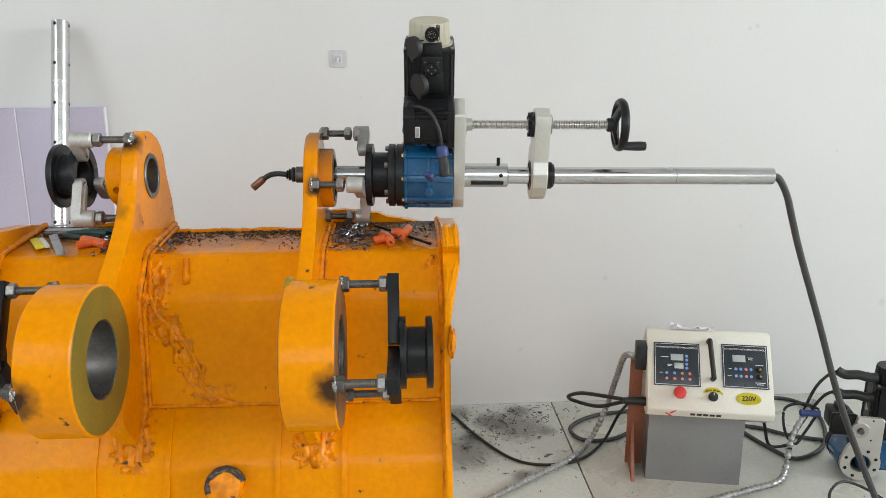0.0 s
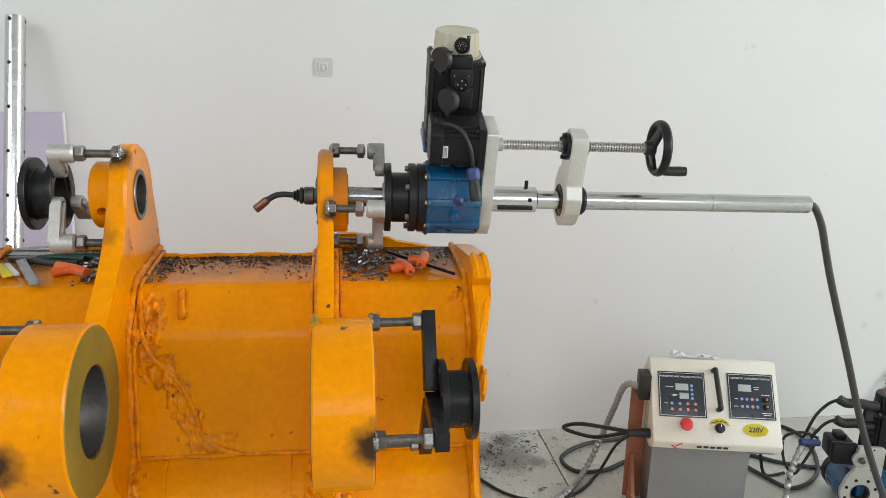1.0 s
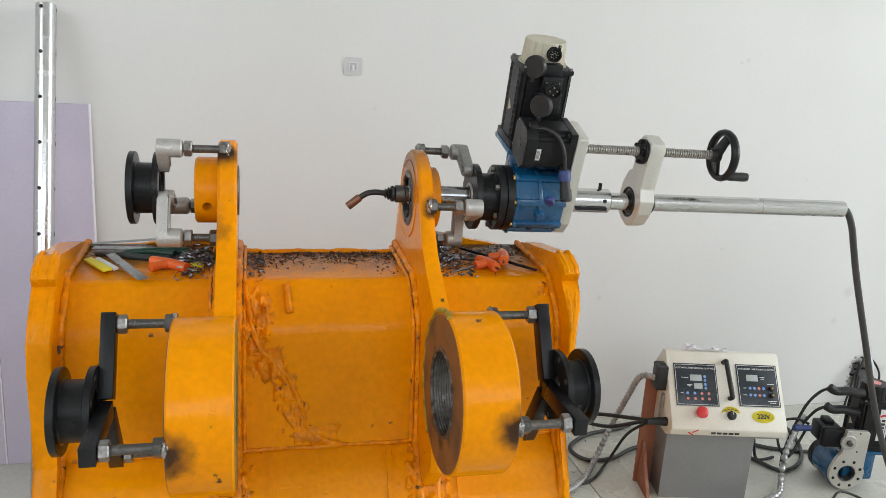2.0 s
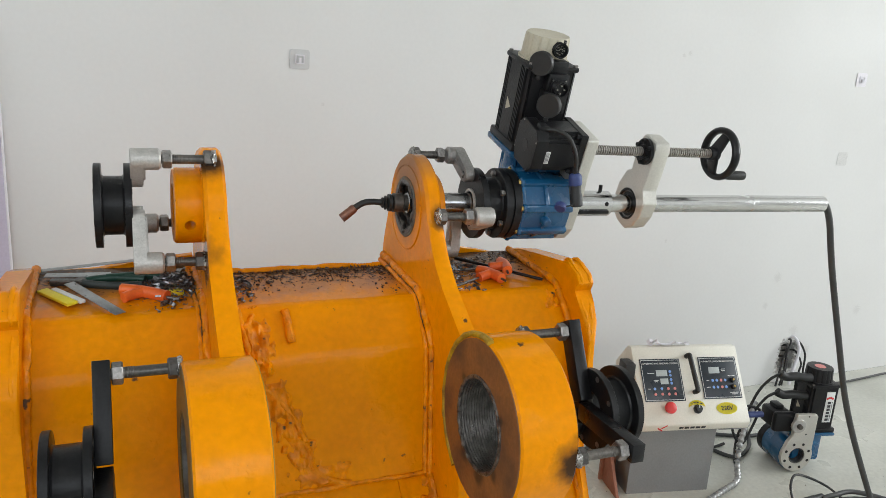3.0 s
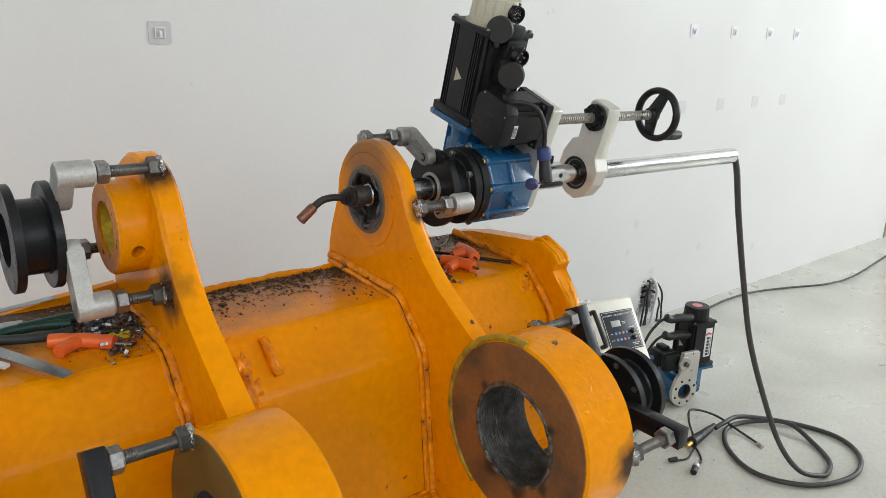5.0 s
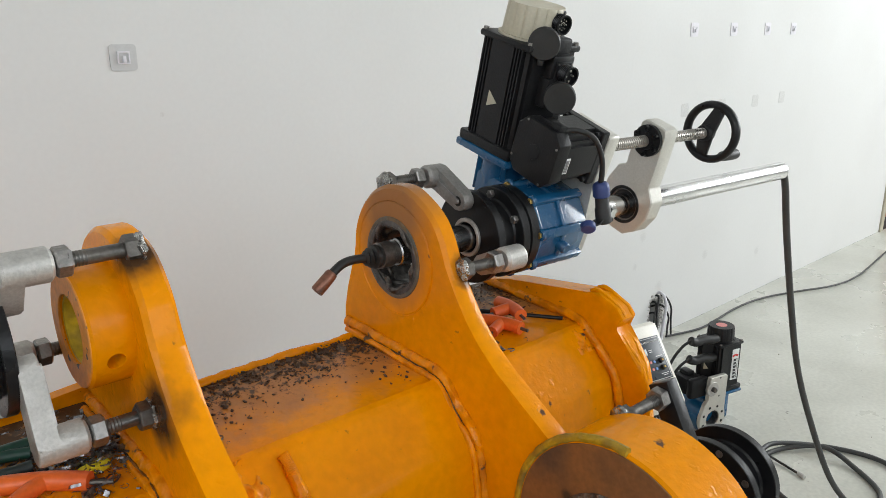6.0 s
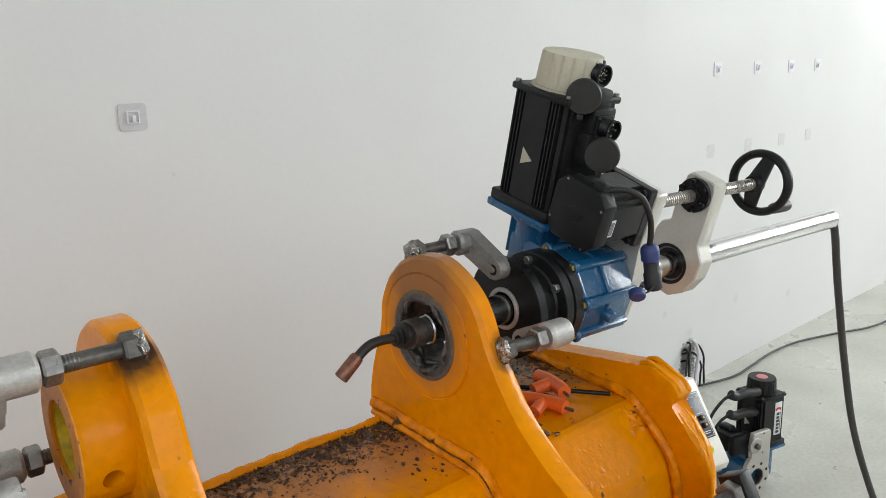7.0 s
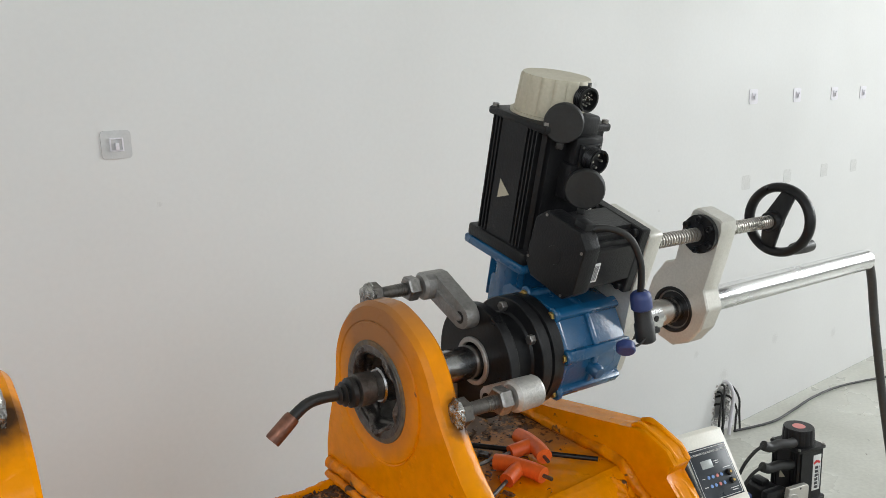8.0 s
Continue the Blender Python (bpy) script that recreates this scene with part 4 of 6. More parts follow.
lathe(bm, [(-0.088, 0), (-0.088, 0.008), (-0.085, 0.0105), (-0.074, 0.0105), (-0.066, 0.013)], (0.325, 0, 0.0), "y", 14, False)
part("drain_plug", turned(bm), BLUE, gear)
bm = B()
box(bm, (0.284, 0.01, -0.04), (0.376, 0.128, 0.062), 0.010)
lathe(bm, [(-0.05, 0), (-0.05, 0.043), (0.084, 0.043), (0.086, 0.050), (0.099, 0.052), (0.099, 0)], (0.326, 0.099, 0), "z", 36, False)
for k in range(4):
    box(bm, (0.039, -0.005, 0.02), (0.051, 0.005, 0.098), 0.002, pose(0.326, 0.099, 0, 0, 0, 45 + 90 * k))
part("worm_housing", raised(bm), BLUE, gear)
part("motor_flange", raised(box(B(), (0.258, 0.032, 0.097), (0.394, 0.168, 0.111), 0.004)), BLUE, gear)


def servo(parent, m, cap_colour, label):
    """A 130 mm square servo motor standing on its flange, local z along its shaft, front (connectors) to -y."""
    h, gd = 0.0615, 0.006

    def side(sgn_axis):
        out = [(-h + 0.004, h - 0.009), (-h + 0.0135, h - 0.009), (-h + 0.014, h)]
        for q in (-0.043, -0.036, -0.029, 0.029, 0.036, 0.043):
            out += [(q - 0.0022, h), (q - 0.0018, h - gd), (q + 0.0018, h - gd), (q + 0.0022, h)]
        return out + [(h - 0.014, h), (h - 0.0135, h - 0.009), (h - 0.004, h - 0.009)]

    outline = []
    for k in range(4):
        row = side(k) if k != 2 else [(-h + 0.004, h - 0.009), (-h + 0.0135, h - 0.009), (-h + 0.014, h), (h - 0.014, h), (h - 0.0135, h - 0.009), (h - 0.004, h - 0.009)]
        c, s_ = (1, 0, -1, 0)[k], (0, -1, 0, 1)[k]
        outline += [(x * c - y * s_, x * s_ + y * c) for x, y in row]
    cyc = Matrix(((0, 1, 0, 0), (0, 0, 1, 0), (1, 0, 0, 0), (0, 0, 0, 1)))
    mo = part("servo_motor", prism(B(), outline, 0.012, 0.185, 0, m @ cyc), MOTOR, parent, label, 20)
    for z0, z1, q in ((-0.003, 0.016, 0.0655), (0.183, 0.195, 0.0618)):
        bm = B()
        box(bm, (-q, -q, z0), (q, q, z1), 0.004)
        bmesh.ops.transform(bm, matrix=m, verts=bm.verts)
        part("end_frame", bm, MOTOR, mo)
    bm = B()
    v = [bm.verts.new(p) for p in ((-0.0617, 0.013, 0.073), (-0.0617, 0.012, 0.101), (-0.0617, -0.011, 0.084))]
    bm.faces.new(v)
    w = bmesh.ops.extrude_face_region(bm, geom=bm.faces[:])
    bmesh.ops.translate(bm, vec=(-0.0006, 0, 0), verts=[g for g in w["geom"] if isinstance(g, bmesh.types.BMVert)])
    bmesh.ops.transform(bm, matrix=m, verts=bm.verts)
    part("warning_sticker", bm, BEIGE, mo)
    bm = B()
    n = 96
    prof = []
    for z, q in ((0.197, 0.050), (0.203, 0.050), (0.246, 0.0475), (0.250, 0.0455)):
        row = []
        for k in range(n):
            t = 2 * math.pi * k / n
            r = q * 1.03 * (1 - (0.06 if k % 6 == 0 and 0.2 < z < 0.247 else 0))
            row.append(bm.verts.new((r * math.cos(t), r * math.sin(t), z)))
        prof.append(row)
    for a, b in zip(prof, prof[1:]):
        for k in range(n):
            bm.faces.new((a[k], a[(k + 1) % n], b[(k + 1) % n], b[k]))
    bm.faces.new(prof[-1])
    bm.faces.new(prof[0][::-1])
    lathe(bm, [(0.194, 0.0), (0.194, 0.057), (0.1985, 0.057), (0.1995, 0.0)], (0, 0, 0), "z", 48, False)
    bmesh.ops.transform(bm, matrix=m, verts=bm.verts)
    part("encoder_cap", bm, cap_colour, mo, "ribbed encoder cap")
    for sx in (-1, 1):
        for sy in (-1, 1):
            bm = lathe(B(), [(0.194, 0.0048), (0.199, 0.0048), (0.199, 0.0)], (sx * 0.0545, sy * 0.0545, 0), "z", 10, False)
            bmesh.ops.transform(bm, matrix=m, verts=bm.verts)
            part("cap_screw", bm, NUT, mo)
    return mo


def connector(parent, m, pins, cap=None):
    """A round panel connector, its mouth to -y, on a square base plate; cap: where its dust cap hangs."""
    bm = B()
    box(bm, (-0.018, -0.010, -0.018), (0.018, 0.03, 0.018), 0.002)
    box(bm, (-0.019, -0.013, -0.019), (0.019, -0.009, 0.019), 0.0015)
    bmesh.ops.transform(bm, matrix=m, verts=bm.verts)
    c = part("connector_base", bm, MOTOR, parent)
    bm = B()
    prof = [(-0.013, 0.0), (-0.013, 0.016)]
    for k in range(5):
        prof += [(-0.015 - 0.003 * k, 0.0165), (-0.0165 - 0.003 * k, 0.0155)]
    prof += [(-0.032, 0.0165), (-0.032, 0.0138), (-0.022, 0.0135), (-0.022, 0.0)]
    lathe(bm, prof, (0, 0, 0), "y", 28, False)
    bmesh.ops.transform(bm, matrix=m, verts=bm.verts)
    part("connector_shell", bm, BLACK, c)
    bm = B()
    for k in range(pins):
        r = 0.0085 if k < max(4, pins - 5) else 0.004
        t = 2 * math.pi * k / min(pins, max(4, pins - 5))
        rod(bm, (r * math.cos(t), -0.021, r * math.sin(t)), (r * math.cos(t), -0.028, r * math.sin(t)), 0.0011 if pins > 6 else 0.0018, seg=6)
    bmesh.ops.transform(bm, matrix=m, verts=bm.verts)
    part("pin_set", bm, SCREW, c)
    for sx in (-1, 1):
        for sz in (-1, 1):
            bm = lathe(B(), [(-0.0145, 0), (-0.0145, 0.0018), (-0.012, 0.0018)], (sx * 0.0155, 0, sz * 0.0155), "y", 8, False)
            bmesh.ops.transform(bm, matrix=m, verts=bm.verts)
            part("screw", bm, NUT, c)
    if cap:
        bm = B()
        lathe(bm, [(-0.004, 0), (-0.004, 0.0250), (-0.002, 0.0265), (0.010, 0.0260), (0.010, 0)], (0, 0, 0), "y", 32, False)
        box(bm, (-0.005, -0.002, -0.035), (0.005, 0.004, -0.022), 0.002)
        mc = m @ pose(*cap[0], *cap[1])
        bmesh.ops.transform(bm, matrix=mc, verts=bm.verts)
        part("dust_cap", bm, RUBBER, c)
        a, b = m @ Vector((-0.014, -0.012, -0.017)), mc @ Vector((0, 0.003, 0.017))
        part("cap_strap", tube(B(), [a, (a + b) / 2 + Vector((-0.006, -0.004, 0)), b], 0.0018, 6, 6), RUBBER, c)
    return c


MS = MV @ pose(0.326, 0.099, 0.113)
motor = servo(boring, MS, BEIGE, "black servo motor with beige encoder cap")
connector(motor, MV @ pose(0.332, 0.067, 0.342), 13, ((-0.046, -0.038, -0.028), (0, 0, -48)))
connector(motor, MV @ pose(0.332, 0.028, 0.268), 4, ((-0.031, -0.044, -0.031), (0, 0, -48)))
bm = B()
box(bm, (0.302, 0.016, 0.209), (0.360, 0.046, 0.259), 0.004)
box(bm, (0.307, 0.019, 0.241), (0.358, 0.050, 0.296), 0.004)
box(bm, (0.311, 0.031, 0.285), (0.357, 0.090, 0.321), 0.004)
part("terminal_box", raised(bm), MOTOR, motor)

# feed motor on the lead screw
FC = 0.150
h, q = 0.050, 0.017
octo = [(-h, -h + q), (-h + q, -h), (h - q, -h), (h, -h + q), (h, h - q), (h - q, h), (-h + q, h), (-h, h - q)]
octo = [(y - 0.002, z + FC) for y, z in octo]
flute = []
for k in range(4):
    c, s_ = (1, 0, -1, 0)[k], (0, 1, 0, -1)[k]
    for y, z in ((0.047, -0.026), (0.047, 0.026), (0.041, 0.027), (0.040, 0.033), (0.033, 0.034), (0.034, 0.040), (0.027, 0.041)):
        flute.append((y * c - z * s_ - 0.002, y * s_ + z * c + FC))
feed = part("feed_motor", turned(prism(B(), flute, 0.290, 0.372)), MOTOR, boring, "small black feed motor", 20)
part("end_cover", turned(prism(B(), octo, 0.265, 0.293, 0.0025, seg=2)), MOTOR, feed, "", 20)
part("end_cover", turned(prism(B(), [(y, z) for y, z in ((-0.050, 0.100), (0.046, 0.100), (0.046, 0.198), (-0.050, 0.198))], 0.368, 0.386, 0.003, seg=2)), MOTOR, feed, "", 20)
for y, z in ((-0.040, 0.190), (0.036, 0.190), (-0.040, 0.108), (0.036, 0.108)):
    part("bolt_head", turned(rod(B(), (0.361, y, z), (0.369, y, z), 0.0055, seg=14, ch=0.001)), BLACK, feed)
for y, z in ((-0.047, 0.176), (0.028, 0.195), (0.043, 0.125), (-0.032, 0.105)):
    part("cover_screw", turned(rod(B(), (0.264, y, z), (0.2665, y, z), 0.0022, seg=10)), NUT, feed)
bm = B()
lathe(bm, [(0.2642, 0.0), (0.2642, 0.013), (0.2660, 0.014)], (0, -0.002, FC), "x", 24, False)
part("shaft_cover", turned(bm), BLACK, feed)
part("type_label", turned(box(B(), (0.290, -0.0502, 0.130), (0.304, -0.0488, 0.158), 0.0003)), INK, feed, "small white type label")
bm = B()
for k in range(4):
    box(bm, (0.292 + 0.0027 * k, -0.0508, 0.133), (0.2935 + 0.0027 * k, -0.0502, 0.155))
part("printed_lines", turned(bm), STAND, feed)
bm = B()
box(bm, (0.274, -0.034, 0.188), (0.293, -0.012, 0.209), 0.003)
part("cable_gland", turned(bm), BLACK, feed)
part("motor_cable", turned(tube(B(), [(0.286, -0.028, 0.199), (0.306, -0.042, 0.205), (0.330, -0.060, 0.198), (0.347, -0.075, 0.170), (0.354, -0.083, 0.140), (0.356, -0.086, 0.118)], 0.0047, 8, 10)), RUBBER, feed)
PT, PB = Vector((0.356, -0.086, 0.123)), Vector((0.366, -0.112, 0.062))
MQ = Matrix.Translation(PT) @ (PB - PT).to_track_quat("X", "Z").to_matrix().to_4x4()
bm = lathe(B(), [(-0.004, 0), (-0.004, 0.009), (0.0, 0.0135), (0.006, 0.0145), (0.020, 0.0145), (0.022, 0.0125), (0.022, 0)], (0, 0, 0), "x", 12, False, MQ)
part("plug_collar", turned(bm), BLUE_CAP, feed, "blue plug collar")
bm = lathe(B(), [(0.018, 0), (0.018, 0.0115), (0.040, 0.012), (0.042, 0.0135), (0.066, 0.0135), (0.068, 0.0115), (0.068, 0)], (0, 0, 0), "x", 20, False, MQ)
part("plug_body", turned(bm), RUBBER, feed)
bm = lathe(B(), [(-0.004, 0), (-0.004, 0.011), (-0.002, 0.0128), (0.007, 0.0128), (0.009, 0.011), (0.009, 0)], (0, 0, 0), "y", 18, False, Matrix.Translation((0.327, -0.113, 0.058)) @ pose(0, 0, 0, 25, 0, -35))
part("plug_cap", turned(bm), BLUE_CAP, feed, "hanging blue plug cap")
part("cap_cord", turned(tube(B(), [(0.330, -0.114, 0.060), (0.344, -0.119, 0.066), (0.362, -0.114, 0.074)], 0.0015, 5, 6)), RUBBER, feed)

# side plate, sleeve, lead screw, bracket, tube
bm = B()
prism(bm, [(-0.048, 0.190), (0.044, 0.190), (0.048, 0.186), (0.048, 0.09), (0.072, 0.03), (0.072, -0.035), (0.04, -0.072), (-0.04, -0.072), (-0.06, -0.035), (-0.06, 0.04), (-0.052, 0.09), (-0.052, 0.186)], 0.386, 0.413, 0.0025)
part("side_plate", turned(bm), PLATE, boring, "milled aluminium side plate")
for y, z in ((-0.04, 0.179), (0.036, 0.179), (-0.04, 0.112), (0.036, 0.112), (-0.044, -0.03), (0.05, -0.03)):
    bm = lathe(B(), [(0.4128, 0.007), (0.4135, 0.0045), (0.4135, 0.0)], (0, y, z), "x", 14, False)
    part("socket_screw", turned(bm), BLACK, boring)
part("bearing_cap", turned(lathe(B(), [(0.411, 0.0), (0.411, 0.025), (0.416, 0.025), (0.417, 0.015), (0.430, 0.015), (0.431, 0)], (0, -0.002, 0.142), "x", 28, False)), CAST, boring)
bm = B()
lathe(bm, [(0.410, 0.0), (0.410, 0.030), (0.522, 0.030), (0.524, 0.028), (0.524, 0.021), (0.524, 0.0)], (0, 0, 0), "x", 44, False)
sleeve = part("sleeve", bm, CHROME, boring)
bm = B()
box(bm, (0.43, -0.0318, -0.019), (0.512, -0.026, -0.011), 0.001)
part("keyway", bm, BLACK, sleeve)
part("slot_mark", rod(B(), (0.505, -0.0305, 0.004), (0.505, -0.0285, 0.004), 0.005, seg=14), BLACK, sleeve)
part("locking_pin", rod(B(), (0.500, -0.002, 0.028), (0.500, -0.003, 0.045), 0.0045, ch=0.001, seg=12), BLACK, boring)
part("extension_tube", rod(B(), (0.51, 0, 0), (0.949, 0, 0), 0.0216, ch=0.0006, seg=44), CHROME, boring)
part("extension_tube", rod(B(), (0.9496, 0, 0), (1.20, 0, 0), 0.0216, ch=0.0012, seg=44), CHROME, boring)
prof = []
N = 58
for i in range(N):
    x = 0.42 + 0.352 * i / N
    prof += [(x, 0.0080), (x + 0.0020, 0.0080), (x + 0.0028, 0.0112), (x + 0.0052, 0.0112)]
part("lead_screw", turned(lathe(B(), [(0.42, 0)] + prof + [(0.772, 0)], (0, -0.002, 0.142), "x", 18, False)), SCREW, boring, "threaded steel lead screw")
bm = B()
outer = [(-0.032, 0.168), (-0.026, 0.176), (0.020, 0.176), (0.028, 0.168), (0.030, 0.112), (0.027, 0.080), (0.044, 0.068), (0.057, 0.030), (0.057, -0.018), (0.036, -0.047), (0.010, -0.057), (-0.022, -0.057),
         (-0.047, -0.036), (-0.060, -0.002), (-0.060, 0.034), (-0.041, 0.060), (-0.038, 0.11)]
holed(bm, outer, 0.580, 0.618, (0, 0), 0.036, 0.0025, 160)
brk = part("feed_bracket", turned(bm), PLATE, boring, "milled aluminium feed bracket")
part("bearing_race", ring(B(), 0.5785, 0.6195, 0.0385, 0.0325, (0, 0, 0), 0.001), BLACK, brk)
part("bearing_race", ring(B(), 0.582, 0.6185, 0.0325, 0.0295, (0, 0, 0), 0.001), NUT, brk)
part("shaft_collar", ring(B(), 0.583, 0.640, 0.0296, 0.0212, (0, 0, 0), 0.001), BLACK, brk)
bm = B()
lathe(bm, [(0.617, 0.0), (0.617, 0.032), (0.620, 0.034), (0.634, 0.034), (0.636, 0.032), (0.636, 0.0)], (0, 0, 0), "x", 36, False)
part("lock_ring", bm, BLACK, brk)
bm = B()
lathe(bm, [(0.566, 0.0), (0.566, 0.0165), (0.572, 0.017), (0.572, 0.0305), (0.581, 0.0305), (0.581, 0.0)], (0, -0.002, 0.142), "x", 32, False)
nutf = part("flange_nut", turned(bm), BLACK, brk)
for k in range(6):
    t = radians(60 * k + 15)
    bm = lathe(B(), [(0.573, 0.0052), (0.565, 0.0052), (0.565, 0.0028), (0.568, 0.0025), (0.568, 0.0)], (0, -0.002 + 0.0242 * math.cos(t), 0.142 + 0.0242 * math.sin(t)), "x", 12, False)
    part("cap_screw", turned(bm), BLACK, nutf)
part("nut_flange", turned(ring(B(), 0.618, 0.623, 0.024, 0.010, (0, -0.002, 0.142), 0.001)), NUT, brk)
# handwheel
wheel = B()
CW = Vector((0, -0.002, 0.142))
n1, n2, R, r = 56, 12, 0.056, 0.0082
rows = []
for i in range(n1):
    t = 2 * math.pi * i / n1
    rows.append([wheel.verts.new((0.790 + r * 1.3 * math.sin(2 * math.pi * k / n2), CW.y + (R + r * math.cos(2 * math.pi * k / n2)) * math.cos(t), CW.z + (R + r * math.cos(2 * math.pi * k / n2)) * math.sin(t))) for k in range(n2)])
for i in range(n1):
    a, b = rows[i], rows[(i + 1) % n1]
    for k in range(n2):
        wheel.faces.new((a[k], b[k], b[(k + 1) % n2], a[(k + 1) % n2]))
hw = part("handwheel", turned(wheel), BLACK, boring, "black plastic handwheel")
for s in (1, -1):
    bm = prism(B(), [(CW.y - 0.018, CW.z), (CW.y + 0.018, CW.z), (CW.y + 0.0115, CW.z + s * 0.055), (CW.y - 0.0115, CW.z + s * 0.055)], 0.766, 0.776, 0.002)
    for v in bm.verts:
        v.co.x += 0.020 * min(1, abs(v.co.z - CW.z) / 0.055)
    part("spoke", turned(bm), BLACK, hw)
bm = lathe(B(), [(0.758, 0), (0.758, 0.015), (0.761, 0.017), (0.780, 0.017), (0.782, 0.008), (0.782, 0.0)], (0, CW.y, CW.z), "x", 24, False)
part("hub", turned(bm), BLACK, hw)
bm = lathe(B(), [(0.785, 0), (0.785, 0.006), (0.793, 0.006), (0.794, 0.0095), (0.80, 0.0105), (0.835, 0.0115), (0.848, 0.0105), (0.850, 0.006), (0.850, 0)], (0, -0.043, 0.106), "x", 20, False)
part("crank_handle", turned(bm), RUBBER, hw)

# welding hose from the tube's end down to the floor
W = [MM @ Vector((1.17, 0, 0)), MM @ Vector((1.198, 0, 0.0)), MM @ Vector((1.218, 0.0, -0.008)), (0.868, 2.241, 1.128), (0.890, 2.242, 1.065), (0.922, 2.242, 0.973), (0.998, 2.241, 0.776), (1.071, 2.229, 0.568), (1.147, 2.198, 0.374),
     (1.24, 2.155, 0.17), (1.33, 2.11, 0.05), (1.42, 2.07, 0.013), (1.47, 2.065, 0.011), (1.55, 2.10, 0.011), (1.63, 2.20, 0.011), (1.66, 2.32, 0.03), (1.58, 2.43, 0.012), (1.45, 2.455, 0.011), (1.32, 2.37, 0.011),
     (1.25, 2.22, 0.011), (1.33, 2.07, 0.011), (1.51, 2.00, 0.011), (1.67, 2.04, 0.011), (1.75, 2.16, 0.011), (1.71, 2.32, 0.011), (1.56, 2.455, 0.03), (1.45, 2.47, 0.03), (1.40, 2.475, 0.022)]
hose = thing("welding_hose", Matrix(), "grey-black welding hose hanging and coiled on the floor", "hose")
part("hose_sheath", tube(B(), W, 0.0090, 10, 12), HOSE, hose)
part("hose_collar", tube(B(), W[:2], 0.0125, 6, 14), RUBBER, hose)
torch = thing("torch_connector", pose(1.29, 2.475, 0.022, 0, 0, 6), "black torch connector with brass end on the floor", "connector")
bm = B()
rod(bm, (-0.06, 0, 0), (0.0, 0, 0), 0.021, 0.019, 20, 0.003)
rod(bm, (0.0, 0, 0), (0.085, 0, 0), 0.0175, 0.014, 20, 0.002)
rod(bm, (0.085, 0, 0), (0.125, 0, 0), 0.0125, 0.011, 16, 0.001)
part("grip", bm, RUBBER, torch)
part("brass_end", rod(B(), (-0.10, 0, -0.002), (-0.06, 0, 0), 0.010, ch=0.001), BRASS, torch, "bright brass end")
part("lead", tube(B(), [(-0.03, 0.01, 0.012), (0.0, 0.05, 0.05), (0.08, 0.08, 0.055), (0.17, 0.02, 0.02), (0.18, -0.08, -0.012), (0.145, -0.17, -0.014)], 0.0045, 8, 8), RUBBER, torch)
part("gas_fitting", rod(B(), (0.148, -0.165, -0.014), (0.135, -0.19, -0.014), 0.008, ch=0.001), CAST, torch)
part("lead", tube(B(), [(-0.04, -0.01, -0.006), (-0.09, -0.02, -0.018), (-0.15, -0.03, -0.018), (-0.19, -0.01, -0.018)], 0.0035, 8, 8), RUBBER, torch)
part("plug", rod(B(), (-0.19, -0.01, -0.012), (-0.22, 0.005, -0.012), 0.0095, 0.008, 14, 0.001), RUBBER, torch)
part("lead", tube(B(), [(-0.03, -0.01, -0.01), (-0.04, 0.04, -0.018), (-0.06, 0.06, -0.018), (-0.09, 0.07, -0.018)], 0.0035, 8, 8), RUBBER, torch)
plug = part("plug", rod(B(), (-0.195, -0.085, -0.010), (-0.23, -0.095, -0.010), 0.0115, 0.0115, 16, 0.001), RUBBER, torch)
part("plug_ring", rod(B(), (-0.176, -0.08, -0.010), (-0.196, -0.085, -0.010), 0.0122, 0.0122, 16, 0.001), CAST, plug)
part("lead", tube(B(), [(-0.176, -0.08, -0.012), (-0.13, -0.075, -0.018), (-0.09, -0.05, -0.018), (-0.06, -0.012, -0.01)], 0.004, 8, 8), RUBBER, torch)

# ---- control box on its stand ----
MC = Matrix.Translation((0.79, 2.681, 0)) @ pose(0, 0, 0, 0, 0, -12)
stand = thing("box_stand", MC, "grey sheet metal stand under the control box", "stand")
part("sheet", box(B(), (-0.066, 0.058, 0.0), (0.25, 0.061, 0.262)), STAND, stand, smooth=0)
part("sheet", box(B(), (-0.069, 0.058, 0.0), (-0.066, 0.24, 0.262)), STAND, stand, smooth=0)
part("sheet", box(B(), (0.25, 0.058, 0.0), (0.253, 0.24, 0.262)), STAND, stand, smooth=0)
part("sheet", box(B(), (-0.069, 0.24, 0.0), (0.253, 0.243, 0.262)), STAND, stand, smooth=0)
part("sheet", box(B(), (-0.069, 0.058, 0.262), (0.253, 0.243, 0.266)), STAND, stand, smooth=0)
back = thing("red_board", MC, "red-brown board leaning behind the grey stand", "board")
part("upright", box(B(), (-0.132, 0.16, 0.0), (-0.072, 0.172, 0.43), 0.001), BOARD_RED, back)
part("foot", prism(B(), [(0.03, 0.0), (0.159, 0.0), (0.159, 0.17), (0.15, 0.17)], -0.120, -0.108, 0.001), BOARD_RED, back)

ctrl = thing("control_box", MC @ Matrix.Translation((0, 0, 0.0)), "cream control box with two dark key panels and red stop button", "control box")
prof = [(-0.026, 0.322), (0.133, 0.541), (0.160, 0.538), (0.235, 0.45), (0.235, 0.268), (0.03, 0.268), (-0.020, 0.292), (-0.028, 0.316)]
part("case", prism(B(), prof, -0.088, 0.322, 0.003), BOX, ctrl)
MP = pose(0, 0, 0.36) @ pose(0, 0, 0, 90 - 36, 0, 0)


def onp(bm):
    """Local x along the panel, y up the panel, z out of it."""
    bmesh.ops.transform(bm, matrix=MP, verts=bm.verts)
    return bm


Z0 = 0.0022


